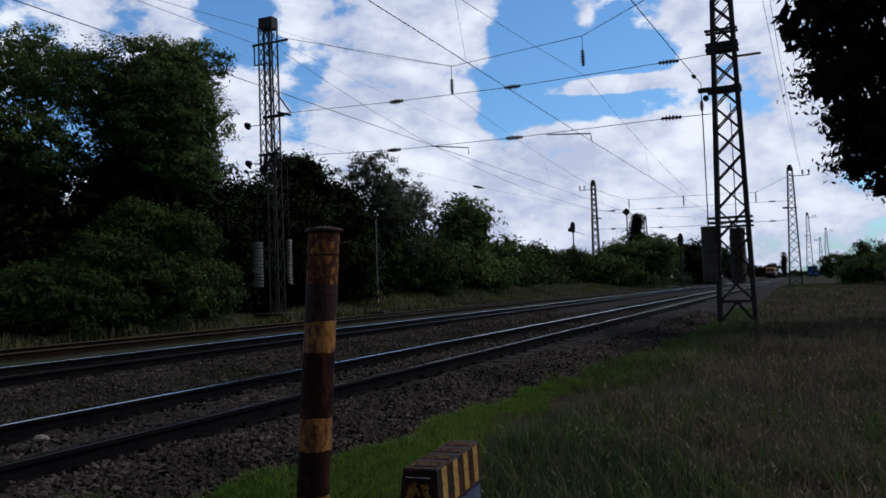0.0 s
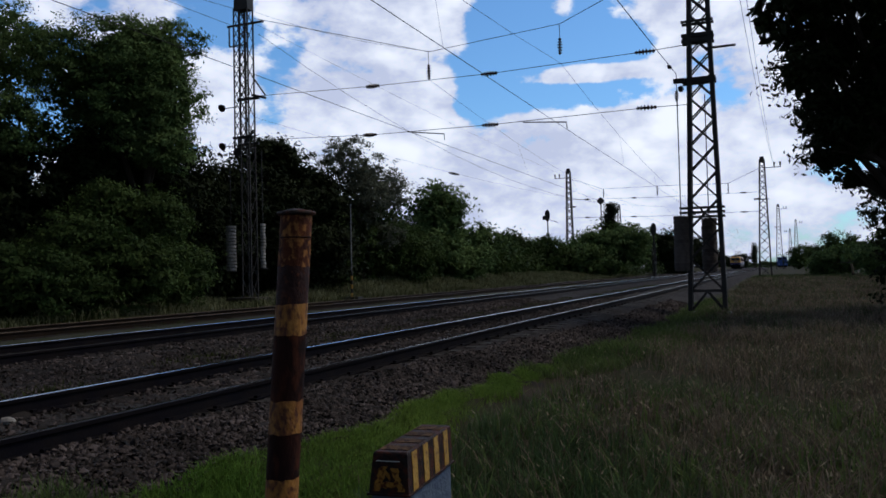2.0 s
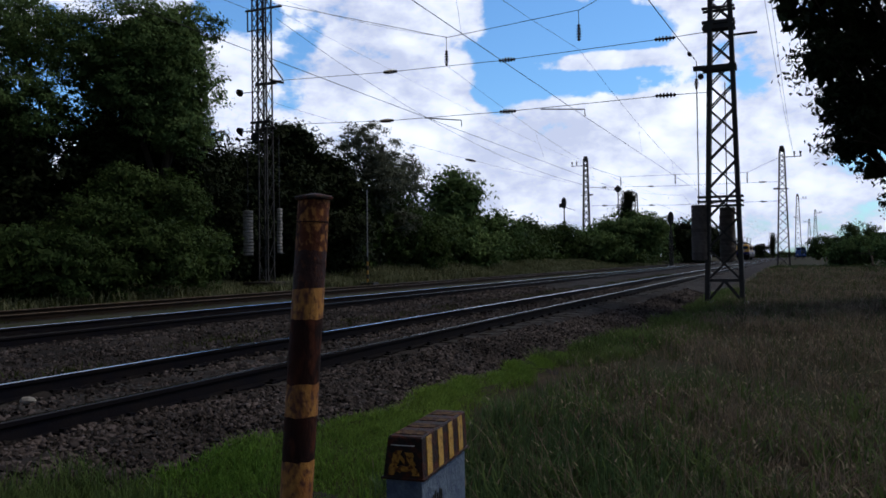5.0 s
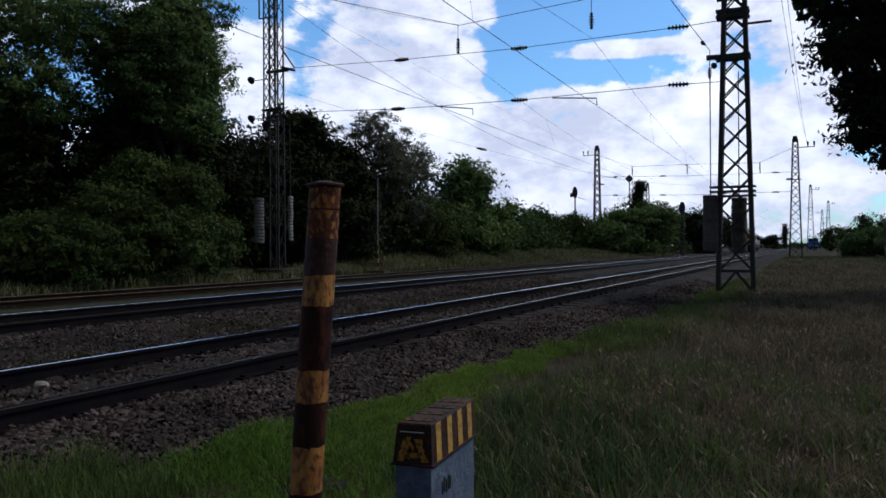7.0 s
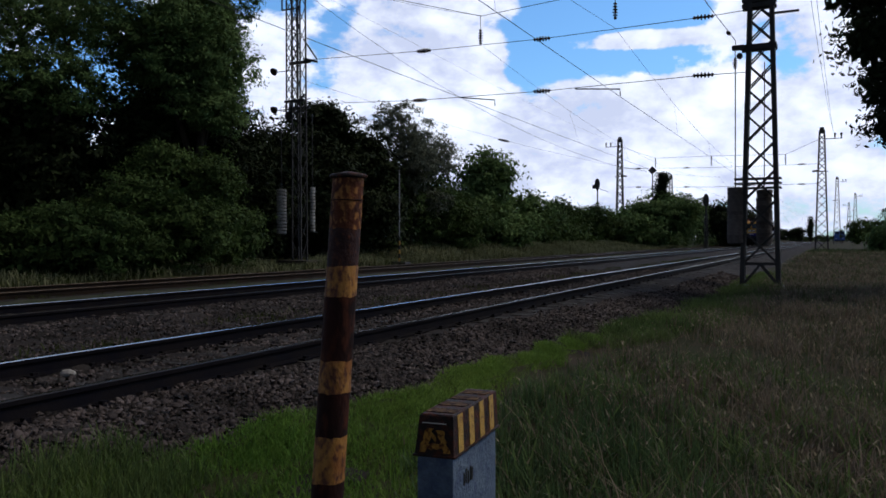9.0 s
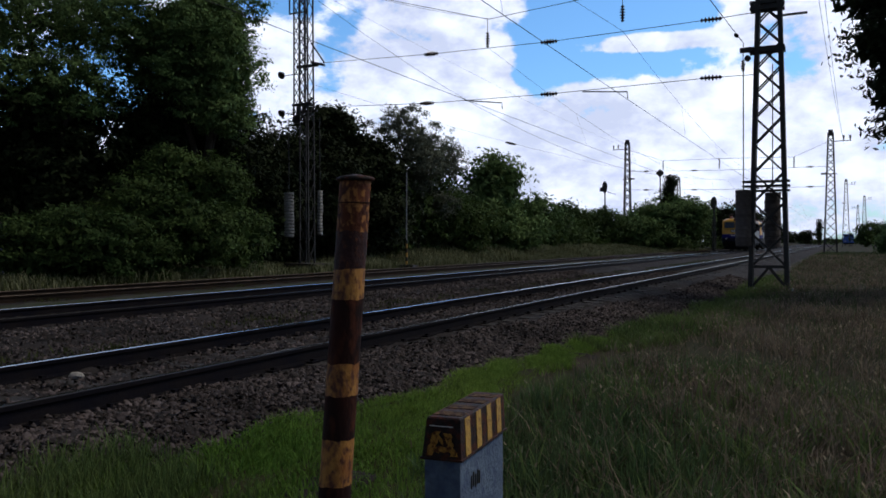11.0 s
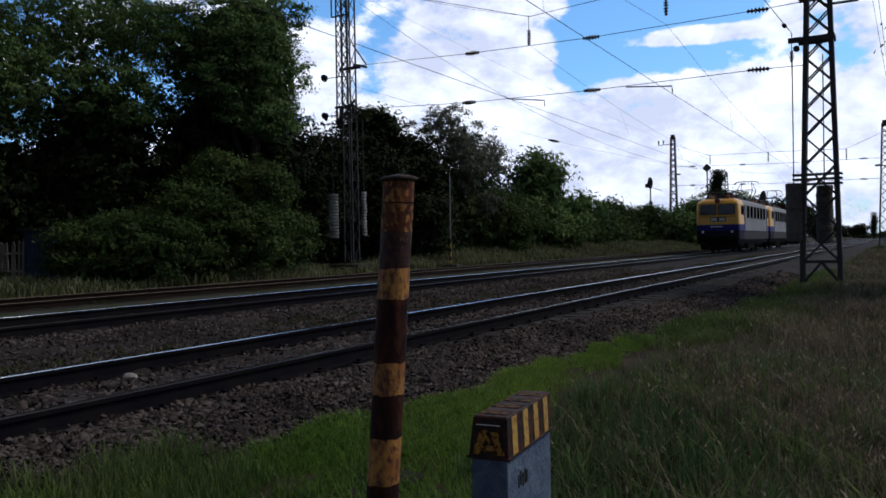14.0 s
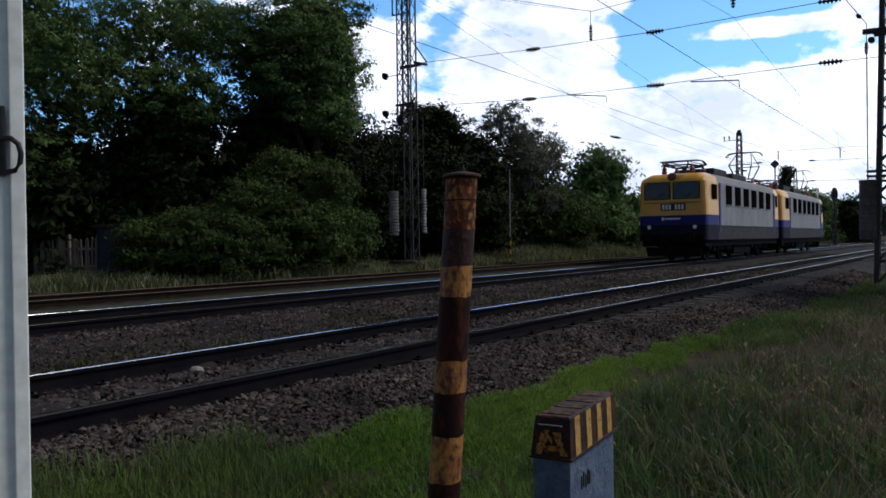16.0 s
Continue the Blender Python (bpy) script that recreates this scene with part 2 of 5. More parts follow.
M = dict(
    soil=mat("soil and short grass", (0.026, 0.027, 0.013), (0.042, 0.043, 0.020), 0.5, 0.95, bump=0.6, fine=22, c3=(0.048, 0.037, 0.027), spots=0.6, local=False, spec=0.1),
    ballast=mat("grimy crushed stone", (0.016, 0.0135, 0.0135), (0.034, 0.029, 0.029), 0.7, 0.95, bump=1.0, fine=26, c3=(0.012, 0.010, 0.009), spots=0.57, local=False, spec=0.2),
    stone=mat("crushed stone pieces", (0.022, 0.0175, 0.0185), (0.076, 0.062, 0.063), 0.9, 0.9, bump=0.3, fine=60, random_amount=0.95, island=True, local=False, spec=0.3),
    path=mat("pale cinder strip with thin moss", (0.040, 0.043, 0.032), (0.066, 0.067, 0.052), 1.0, 0.95, bump=0.7, fine=30, c3=(0.034, 0.044, 0.020), spots=0.55, local=False, spec=0.1),
    sleeper=mat("weathered sleeper", (0.017, 0.014, 0.013), (0.031, 0.026, 0.024), 4, 0.9, bump=0.5, fine=30, random_amount=0.3),
    rail=mat("dark rusty rail side", (0.005, 0.005, 0.009), (0.011, 0.009, 0.010), 3, 0.8, spec=0.06, metal=0.0, bump=0.2, local=False),
    rail_top=mat("polished rail head", (0.50, 0.52, 0.57), (0.60, 0.62, 0.67), 2, 0.16, metal=1.0, bump=0.03, local=False),
    rail_dull=mat("dark glossy rail head", (0.012, 0.009, 0.008), (0.022, 0.016, 0.015), 1.2, 0.20, spec=0.32, metal=0.0, bump=0.04, local=False, stretch=(1, 0.2, 1)),
    rail_rust=mat("brown unused rail", (0.010, 0.007, 0.005), (0.020, 0.012, 0.008), 2, 0.8, bump=0.3, local=False, spec=0.1),
    rail_brown=mat("brown unused rail head", (0.075, 0.050, 0.030), (0.120, 0.080, 0.050), 2, 0.55, bump=0.2, local=False),
    steel=mat("dark painted lattice steel", (0.016, 0.017, 0.019), (0.030, 0.031, 0.034), 3, 0.6, metal=0.2, bump=0.2, c3=(0.04, 0.03, 0.022), spots=0.62),
    grey_steel=mat("weathered lattice steel", (0.030, 0.031, 0.034), (0.056, 0.056, 0.060), 3, 0.75, metal=0.0, spec=0.2, bump=0.2),
    wire=mat("weathered copper wire", (0.012, 0.013, 0.014), (0.02, 0.02, 0.022), 1, 0.6, metal=0.5, bump=0),
    insulator=mat("dark glazed insulator", (0.020, 0.014, 0.014), (0.03, 0.02, 0.02), 5, 0.25, bump=0),
    concrete=mat("grey concrete", (0.22, 0.23, 0.25), (0.30, 0.31, 0.33), 5, 0.9, bump=0.4, fine=60, c3=(0.16, 0.16, 0.16), spots=0.62),
    weight=mat("dark stained concrete weights", (0.085, 0.075, 0.075), (0.13, 0.115, 0.115), 5, 0.9, bump=0.4, random_amount=0.2),
    weight_pale=mat("pale concrete weights", (0.26, 0.26, 0.265), (0.35, 0.35, 0.355), 5, 0.9, bump=0.3, random_amount=0.15),
    leaf=leaf_mat("dark tree leaves", (0.052, 0.100, 0.034), (0.132, 0.205, 0.074)),
    leaf_bush=leaf_mat("bramble leaves", (0.027, 0.052, 0.015), (0.064, 0.104, 0.031)),
    leaf_grey=leaf_mat("greyish willow leaves", (0.080, 0.096, 0.074), (0.140, 0.160, 0.120)),
    # shade and backlit darkness are put into this near-black leaf colour
    leaf_dark=leaf_mat("leaves coloured dark as in shade", (0.010, 0.017, 0.006), (0.021, 0.032, 0.011), 0.08),
    bark=mat("dark bark", (0.025, 0.020, 0.016), (0.045, 0.036, 0.028), 4, 0.95, bump=0.9, fine=18, stretch=(1, 1, 0.3)),
    grass=leaf_mat("fresh green grass", (0.095, 0.190, 0.034), (0.200, 0.300, 0.066), 0.4),
    grass_deep=leaf_mat("long dark green grass", (0.052, 0.098, 0.040), (0.112, 0.168, 0.070), 0.35),
    grass_dry=leaf_mat("dry seeding grass", (0.125, 0.098, 0.076), (0.245, 0.195, 0.152), 0.3),
    yellow=mat("yellow locomotive paint", (0.72, 0.38, 0.060), (0.80, 0.44, 0.085), 2, 0.35, bump=0.05, c3=(0.52, 0.29, 0.05), spots=0.68),
    blue=mat("dark blue locomotive paint", (0.018, 0.016, 0.14), (0.024, 0.022, 0.18), 2, 0.5, spec=0.15, bump=0.05),
    loco_grey=mat("light grey locomotive paint", (0.205, 0.215, 0.24), (0.27, 0.28, 0.305), 1.5, 0.6, spec=0.15, bump=0.05, c3=(0.16, 0.16, 0.165), spots=0.62, stretch=(1, 1, 0.35)),
    loco_dark=mat("dark grey skirt paint", (0.034, 0.036, 0.040), (0.052, 0.053, 0.057), 2, 0.75, spec=0.12, bump=0.1, c3=(0.05, 0.045, 0.04)),
    apron=mat("blackish blue paint", (0.010, 0.011, 0.024), (0.018, 0.019, 0.036), 2, 0.7, spec=0.12, bump=0.1),
    under=mat("sooty running gear", (0.007, 0.007, 0.008), (0.015, 0.013, 0.012), 4, 0.9, spec=0.08, bump=0.3),
    roof_grey=mat("grimy roof paint", (0.23, 0.235, 0.25), (0.30, 0.30, 0.32), 2, 0.7, spec=0.2, bump=0.1, c3=(0.17, 0.16, 0.15)),
    red_ins=mat("red-brown roof insulators", (0.16, 0.03, 0.02), (0.22, 0.045, 0.03), 5, 0.3, bump=0),
    plate=mat("black number plate", (0.008, 0.008, 0.009), (0.014, 0.014, 0.015), 6, 0.5, bump=0),
    white=mat("white lettering paint", (0.72, 0.72, 0.72), (0.80, 0.80, 0.80), 6, 0.5, bump=0),
    window=mat("dark window glass", (0.016, 0.030, 0.058), (0.030, 0.050, 0.090), 0.8, 0.05, bump=0, spec=0.35),
    louvre=mat("dark engine room louvres", (0.004, 0.004, 0.005), (0.008, 0.008, 0.009), 3, 0.9, bump=0.1, spec=0.0),
    lens=mat("headlight glass", (0.82, 0.82, 0.80), (0.88, 0.88, 0.86), 8, 0.1, bump=0),
    post_yellow=mat("flaking yellow paint", (0.24, 0.085, 0.015), (0.43, 0.205, 0.040), 20, 0.7, bump=0.3, edge=0.09, stretch=(1, 1, 0.6), fine=70, c3=(0.085, 0.022, 0.009), spots=0.53),
    post_dark=mat("rust-stained black paint", (0.012, 0.0045, 0.0045), (0.030, 0.008, 0.006), 9, 0.75, spec=0.15, bump=0.25, edge=0.09, stretch=(1, 1, 0.5), fine=55, c3=(0.075, 0.021, 0.010), spots=0.60),
    post_rust=mat("rusty brown paint", (0.016, 0.006, 0.007), (0.040, 0.012, 0.011), 18, 0.65, spec=0.25, bump=0.3, edge=0.08, stretch=(1, 1, 0.7), fine=70, c3=(0.10, 0.030, 0.013), spots=0.60),
    post_orange=mat("orange rust with yellow paint remains", (0.036, 0.010, 0.008), (0.125, 0.035, 0.012), 20, 0.75, spec=0.2, bump=0.3, edge=0.07, stretch=(1, 1, 0.7), fine=70, c3=(0.30, 0.130, 0.038), spots=0.56),
    mark_black=mat("worn black paint", (0.012, 0.009, 0.010), (0.026, 0.017, 0.017), 12, 0.6, bump=0.4, fine=80, c3=(0.075, 0.020, 0.011), spots=0.57, edge=0.1, spec=0.2),
    mark_yellow=mat("worn yellow stripe", (0.40, 0.22, 0.04), (0.50, 0.31, 0.06), 14, 0.6, bump=0.4, fine=80, c3=(0.16, 0.08, 0.03), spots=0.60, edge=0.08),
    mark_top=mat("weathered yellow on top", (0.095, 0.055, 0.027), (0.165, 0.10, 0.05), 16, 0.85, bump=0.4, fine=80, c3=(0.035, 0.018, 0.014), spots=0.50, spec=0.15),
    mark_smear=mat("smeared rusty yellow paint", (0.30, 0.14, 0.025), (0.42, 0.22, 0.045), 30, 0.8, bump=0.4, fine=90, c3=(0.08, 0.026, 0.012), spots=0.55, edge=0.10, spec=0.2),
    mark_body=mat("bluish grey painted concrete", (0.062, 0.096, 0.158), (0.100, 0.140, 0.205), 6, 0.85, bump=0.5, fine=60, c3=(0.045, 0.070, 0.135), spots=0.56, edge=0.1),
    door_white=mat("white door paint", (0.82, 0.87, 0.86), (0.86, 0.90, 0.89), 2, 0.40, bump=0.05),
    iron=mat("black iron", (0.010, 0.010, 0.012), (0.018, 0.018, 0.02), 8, 0.5, metal=0.3, bump=0.1),
    old_wood=mat("grey weathered wood", (0.13, 0.11, 0.10), (0.21, 0.18, 0.16), 5, 0.9, bump=0.5, stretch=(1, 1, 0.2), random_amount=0.3),
    shed_blue=mat("faded blue sheet metal", (0.016, 0.026, 0.055), (0.028, 0.042, 0.078), 2, 0.7, bump=0.2, c3=(0.03, 0.025, 0.025), spots=0.62, spec=0.2),
    plaster=mat("grey plaster", (0.25, 0.24, 0.22), (0.33, 0.31, 0.29), 2, 0.9, bump=0.3),
    tiles=mat("grey roof sheets", (0.16, 0.16, 0.17), (0.21, 0.21, 0.22), 3, 0.8, bump=0.3),
    loco_blue=mat("bright blue paint", (0.03, 0.10, 0.42), (0.04, 0.13, 0.50), 2, 0.4, bump=0.05),
    pale=mat("pale limestone", (0.32, 0.30, 0.29), (0.42, 0.40, 0.38), 9, 0.9, bump=0.4),
    verge_dry=leaf_mat("dull verge grass", (0.125, 0.142, 0.080), (0.205, 0.212, 0.125), 0.25),
    seed=leaf_mat("pale seed heads", (0.20, 0.17, 0.12), (0.34, 0.29, 0.21), 0.3),
    grass_mid=leaf_mat("half-dry verge grass", (0.070, 0.118, 0.036), (0.125, 0.170, 0.060), 0.35),
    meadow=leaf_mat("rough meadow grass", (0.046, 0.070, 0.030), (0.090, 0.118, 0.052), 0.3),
    weed=leaf_mat("weeds between the tracks", (0.03, 0.042, 0.012), (0.055, 0.068, 0.02), 0.3),
)


# ---- building helpers ----
class Shape:
    """Vertices and faces of one mesh part."""

    def __init__(self):
        self.v, self.f = [], []

    def box(self, c, s, m=None):
        b = len(self.v)
        for dz in (-0.5, 0.5):
            for dx, dy in ((-0.5, -0.5), (0.5, -0.5), (0.5, 0.5), (-0.5, 0.5)):
                q = Vector((c[0] + dx * s[0], c[1] + dy * s[1], c[2] + dz * s[2]))
                self.v.append(tuple(m @ q) if m else tuple(q))
        self.f += [tuple(b + i for i in f) for f in ((0, 3, 2, 1), (4, 5, 6, 7), (0, 1, 5, 4), (1, 2, 6, 5), (2, 3, 7, 6), (3, 0, 4, 7))]
        return self

    def bar(self, p, q, w, h=None, ref=(0, 0, 1)):
        p, q, h = Vector(p), Vector(q), h or w
        d = (q - p).normalized()
        r = Vector(ref)
        if abs(d.dot(r)) > 0.97:
            r = Vector((1, 0, 0))
        x = d.cross(r).normalized()
        y = x.cross(d)
        b = len(self.v)
        for e in (p, q):
            for i, j in ((-1, -1), (1, -1), (1, 1), (-1, 1)):
                self.v.append(tuple(e + x * (i * w / 2) + y * (j * h / 2)))
        self.f += [tuple(b + i for i in f) for f in ((0, 3, 2, 1), (4, 5, 6, 7), (0, 1, 5, 4), (1, 2, 6, 5), (2, 3, 7, 6), (3, 0, 4, 7))]
        return self

    def tube(self, pts, radii, n=8, caps=True):
        pts = [Vector(p) for p in pts]
        if isinstance(radii, (int, float)):
            radii = [radii] * len(pts)
        b = len(self.v)
        for i, p in enumerate(pts):
            d = (pts[min(i + 1, len(pts) - 1)] - pts[max(i - 1, 0)])
            d = d.normalized() if d.length > 1e-9 else Vector((0, 0, 1))
            r = Vector((0, 0, 1)) if abs(d.z) < 0.9 else Vector((1, 0, 0))
            x = d.cross(r).normalized()
            y = x.cross(d)
            for k in range(n):
                a = 2 * math.pi * k / n
                self.v.append(tuple(p + (x * math.cos(a) + y * math.sin(a)) * radii[i]))
        for i in range(len(pts) - 1):
            for k in range(n):
                k2 = (k + 1) % n
                self.f.append((b + i * n + k, b + i * n + k2, b + (i + 1) * n + k2, b + (i + 1) * n + k))
        if caps:
            self.f.append(tuple(b + k for k in range(n))[::-1])
            self.f.append(tuple(b + (len(pts) - 1) * n + k for k in range(n)))
        return self

    def prism(self, outline, y0, y1, cap=True):
        """An outline in x and z, drawn out along y."""
        b, n = len(self.v), len(outline)
        self.v += [(x, y0, z) for x, z in outline] + [(x, y1, z) for x, z in outline]
        self.f += [(b + i, b + (i + 1) % n, b + n + (i + 1) % n, b + n + i) for i in range(n)]
        if cap:
            self.f += [tuple(b + i for i in range(n))[::-1], tuple(b + n + i for i in range(n))]
        return self

    def loft(self, rings, cap=True):
        b, n = len(self.v), len(rings[0])
        for r in rings:
            self.v += [tuple(p) for p in r]
        for i in range(len(rings) - 1):
            for k in range(n):
                k2 = (k + 1) % n
                self.f.append((b + i * n + k, b + i * n + k2, b + (i + 1) * n + k2, b + (i + 1) * n + k))
        if cap:
            self.f += [tuple(b + k for k in range(n))[::-1], tuple(b + (len(rings) - 1) * n + k for k in range(n))]
        return self

    def mesh(self, name, bevel=0.0, smooth=False):
        me = bpy.data.meshes.new(name)
        me.from_pydata(self.v, [], self.f)
        bm = bmesh.new()
        bm.from_mesh(me)
        bmesh.ops.recalc_face_normals(bm, faces=bm.faces)
        if bevel:
            es = [e for e in bm.edges if len(e.link_faces) == 2 and e.calc_face_angle(0) > 0.6]
            bmesh.ops.bevel(bm, geom=es, offset=bevel, segments=2, affect="EDGES", profile=0.6)
        bm.to_mesh(me)
        bm.free()
        if smooth:
            me.polygons.foreach_set("use_smooth", [True] * len(me.polygons))
        return me


def thing(name, place=(0, 0, 0), label="", category="", group="", kind="", turn=0.0):
    ob = new(name)
    ob.matrix_world = pose(*place, 0, 0, turn)
    ob.empty_display_size = 0.2
    return tagged(ob, label, category, group, kind)


def part(name, shape, material, parent=None, label="", bevel=0.0, smooth=False, at=None):
    me = shape if isinstance(shape, bpy.types.Mesh) else shape.mesh(name, bevel, smooth)
    if material and not me.materials:
        me.materials.append(M[material] if isinstance(material, str) else material)
    ob = new(name, me)
    ob.parent = parent
    if at is not None:
        ob.matrix_basis = at
    if label:
        ob["label"] = label
    return ob


def raw_mesh(name, verts, quads, material):
    """A mesh of quads from arrays, for what cannot be counted."""
    me = bpy.data.meshes.new(name)
    n, k = len(quads), quads.shape[1]
    me.vertices.add(len(verts)), me.loops.add(n * k), me.polygons.add(n)
    me.vertices.foreach_set("co", verts.astype(np.float32).ravel())
    me.loops.foreach_set("vertex_index", quads.astype(np.int32).ravel())
    me.polygons.foreach_set("loop_start", np.arange(0, n * k, k, dtype=np.int32))
    me.update(calc_edges=True)
    me.validate()
    me.materials.append(material)
    return me


def unit(a):
    return a / np.maximum(np.linalg.norm(a, axis=1, keepdims=True), 1e-9)


# ---- the ground ----
RAIL_Z = 0.45
TRACK_A, TRACK_B, TRACK_C = -5.41, -10.85, -15.3
TOE = -3.35


TOE_Y, TOE_X = [1, 2.2, 4, 6, 7.5, 9, 11.5, 15, 20, 60], [-3.80, -3.72, -3.58, -3.38, -3.35, -3.30, -3.10, -2.90, -2.70, -2.65]


def toe(y):
    """Where the grass meets the stones: it has crept up the slope near the post."""
    return np.interp(y, TOE_Y, TOE_X) + 0.06 * np.sin(y * 2.3) + 0.04 * np.sin(y * 5.1)


def ground_z(x, y):
    z = np.where(x > TOE, 0.03 * np.sin(x * 1.3 + y * 0.4) + 0.02 * np.sin(y * 1.1), 0.05)
    # a low grassy bank before the hedge
    bank = 0.75 * np.clip((-18.6 - x) / 4, 0, 1) * np.clip((y - 32) / 12, 0, 1)
    z = np.where(x < -17.6, 0.35 + 0.04 * np.sin(y * 0.7 + x) + bank, z)
    rise = np.clip((y - 30) / 80, 0, 1) * 0.4
    z = np.where(x > TOE, z + rise * np.clip((x - TOE) / 2, 0, 1), z)
    return np.where((x > toe(y)) & (x < -2), np.maximum(z, bed_z(x, y) + 0.02), np.where(x > -4.6, z - 0.06 * (x < toe(y)), z))


def bed_z(x, y):
    """Top of the stone bed under and between the tracks."""
    xs = [-18.0, -17.2, -16.6, -14.0, -13.4, -12.7, -12.2, -9.4, -8.8, -7.4, -6.9, -4.15, -2.6]
    zs = [0.31, 0.34, 0.30, 0.30, 0.27, 0.26, 0.29, 0.285, 0.19, 0.19, 0.285, 0.285, -0.06]
    return np.interp(x, xs, zs)


def sheet(name, xs, ys, zf, material, label):
    X, Y = np.meshgrid(xs, ys)
    V = np.stack([X, Y, zf(X, Y)], -1).reshape(-1, 3)
    nx, ny = len(xs), len(ys)
    i = (np.arange(ny - 1)[:, None] * nx + np.arange(nx - 1)[None]).ravel()
    me = raw_mesh(name, V, np.stack([i, i + 1, i + nx + 1, i + nx], 1), M[material])
    return tagged(part(name, me, None), label, name, "", "structure")


rng = np.random.default_rng(4)
gx = np.concatenate([[-3000, -600, -150, -60], np.arange(-40, -17, 0.8), [-17.4, -12, -8, -4.7], np.arange(-4.5, -2.2, 0.1), np.arange(-2.2, 14, 0.35), [20, 40, 100, 400, 3000]])
gy = np.concatenate([[-3000, -300, -60], np.arange(-20, 45, 0.6), np.arange(45, 160, 4), [200, 300, 500, 900, 1500, 4500]])
sheet("ground", gx, gy, lambda x, y: ground_z(x, y) + rng.normal(0, 0.012, x.shape) * (np.abs(x) < 40), "soil", "dark soil with short rough grass")
bx = np.arange(-18.0, -2.55, 0.14)
by = np.concatenate([np.arange(-12, 30, 0.16), np.arange(30, 90, 0.6), np.arange(90, 421, 10)])
sheet("ballast_bed", bx, by, lambda x, y: bed_z(x, y) + rng.normal(0, 0.018, x.shape), "ballast", "grimy brown crushed stone bed under tracks")

px_, py_ = np.arange(-14.05, -12.2, 0.12), np.concatenate([np.arange(-12, 40, 0.25), np.arange(40, 160, 2)])
sheet("cinder_strip", px_, py_, lambda x, y: bed_z(x, y) + 0.055 - 0.05 * np.abs((x + 13.1) / 0.95) ** 3 + rng.normal(0, 0.008, x.shape), "path", "pale cinder strip with thin moss between tracks")


def scatter_stones():
    """Loose crushed stone near the viewer, each a rough lump."""
    base = np.array([(-1, -0.8, -0.5), (0.9, -1, -0.5), (1, 0.8, -0.5), (-0.8, 1, -0.5), (-0.7, -0.6, 0.6), (0.6, -0.8, 0.5), (0.8, 0.5, 0.7), (-0.5, 0.7, 0.5)])
    q = np.array([(4, 5, 6, 7), (0, 1, 5, 4), (1, 2, 6, 5), (2, 3, 7, 6), (3, 0, 4, 7)])
    n = 85000
    y = 1.0 + 31 * rng.random(n) ** 1.7
    x = np.where(rng.random(n) < 0.50, toe(y) + 0.08 - rng.random(n) * 1.15, rng.uniform(-10.5, -4.7, n))
    s = rng.uniform(0.012, 0.030, n) * (1 + 0.5 * (rng.random(n) > 0.93)) * np.interp(y, [2, 8, 12, 30], [0.72, 0.85, 1.05, 1.5])
    a = rng.uniform(0, 6.28, n)
    jit = 1 + rng.normal(0, 0.34, (n, 8, 3))
    v = base[None] * jit * s[:, None, None] * np.stack([np.ones(n), rng.uniform(0.5, 1, n), rng.uniform(0.4, 0.9, n)], 1)[:, None]
    v[:, 4:, :2] *= rng.uniform(0.15, 0.95, (n, 1, 2))
    v[:, 4:, :2] += rng.normal(0, 0.35, (n, 1, 2)) * s[:, None, None]
    t = rng.normal(0, 0.6, n)
    vz = v[..., 2] * np.cos(t)[:, None] + v[..., 0] * np.sin(t)[:, None]
    vx0 = v[..., 0] * np.cos(t)[:, None] - v[..., 2] * np.sin(t)[:, None]
    vx = vx0 * np.cos(a)[:, None] - v[..., 1] * np.sin(a)[:, None]
    vy = vx0 * np.sin(a)[:, None] + v[..., 1] * np.cos(a)[:, None]
    V = np.stack([vx + x[:, None], vy + y[:, None], vz + (bed_z(x, y) + 0.35 * s + np.abs(rng.normal(0, 0.012, n)))[:, None]], -1).reshape(-1, 3)
    Q = (q[None] + 8 * np.arange(n)[:, None, None]).reshape(-1, 4)
    tagged(part("loose_ballast", raw_mesh("loose_ballast", V, Q, M["stone"]), None), "loose grey-brown crushed stones along the tracks", "gravel", "", "stuff")


scatter_stones()


# ---- the tracks ----
def rail_outline(c):
    h = [(-0.07, 0), (0.07, 0), (0.07, 0.012), (0.012, 0.03), (0.010, 0.11), (0.034, 0.125), (0.036, 0.155)]
    pts = h + [(-x, z) for x, z in h[::-1][0:5]] + [(-0.07, 0.012)]
    return [(c + x, RAIL_Z - 0.16 + z) for x, z in pts]


SLEEPER = Shape().box((0, 0, 0), (2.5, 0.24, 0.16)).mesh("sleeper", bevel=0.015)


def track(name, c, used, label):
    t = thing(name, (c, 0, 0), label, "railway track", "tracks", "structure")
    for s in (-1, 1):
        r = part("rail", Shape().prism(rail_outline(s * 0.7525), -20, 420), "rail" if used else "rail_rust", t)
        top = [(s * 0.7525 - 0.026, RAIL_Z - 0.006), (s * 0.7525 + 0.026, RAIL_Z - 0.006), (s * 0.7525 + 0.022, RAIL_Z + 0.002), (s * 0.7525 - 0.022, RAIL_Z + 0.002)]
        part("rail_head", Shape().prism(top, -20, 420), ("rail_top" if s < 0 else "rail_dull") if used else "rail_brown", r, "shiny worn running surface" if used else "")
    return t


tracks = [track("track", TRACK_A, True, "railway track with polished rails on dark sleepers"), track("track", TRACK_B, True, "railway track with one bright rail"), track("track", TRACK_C, False, "rusty brown siding track sunk in weeds")]


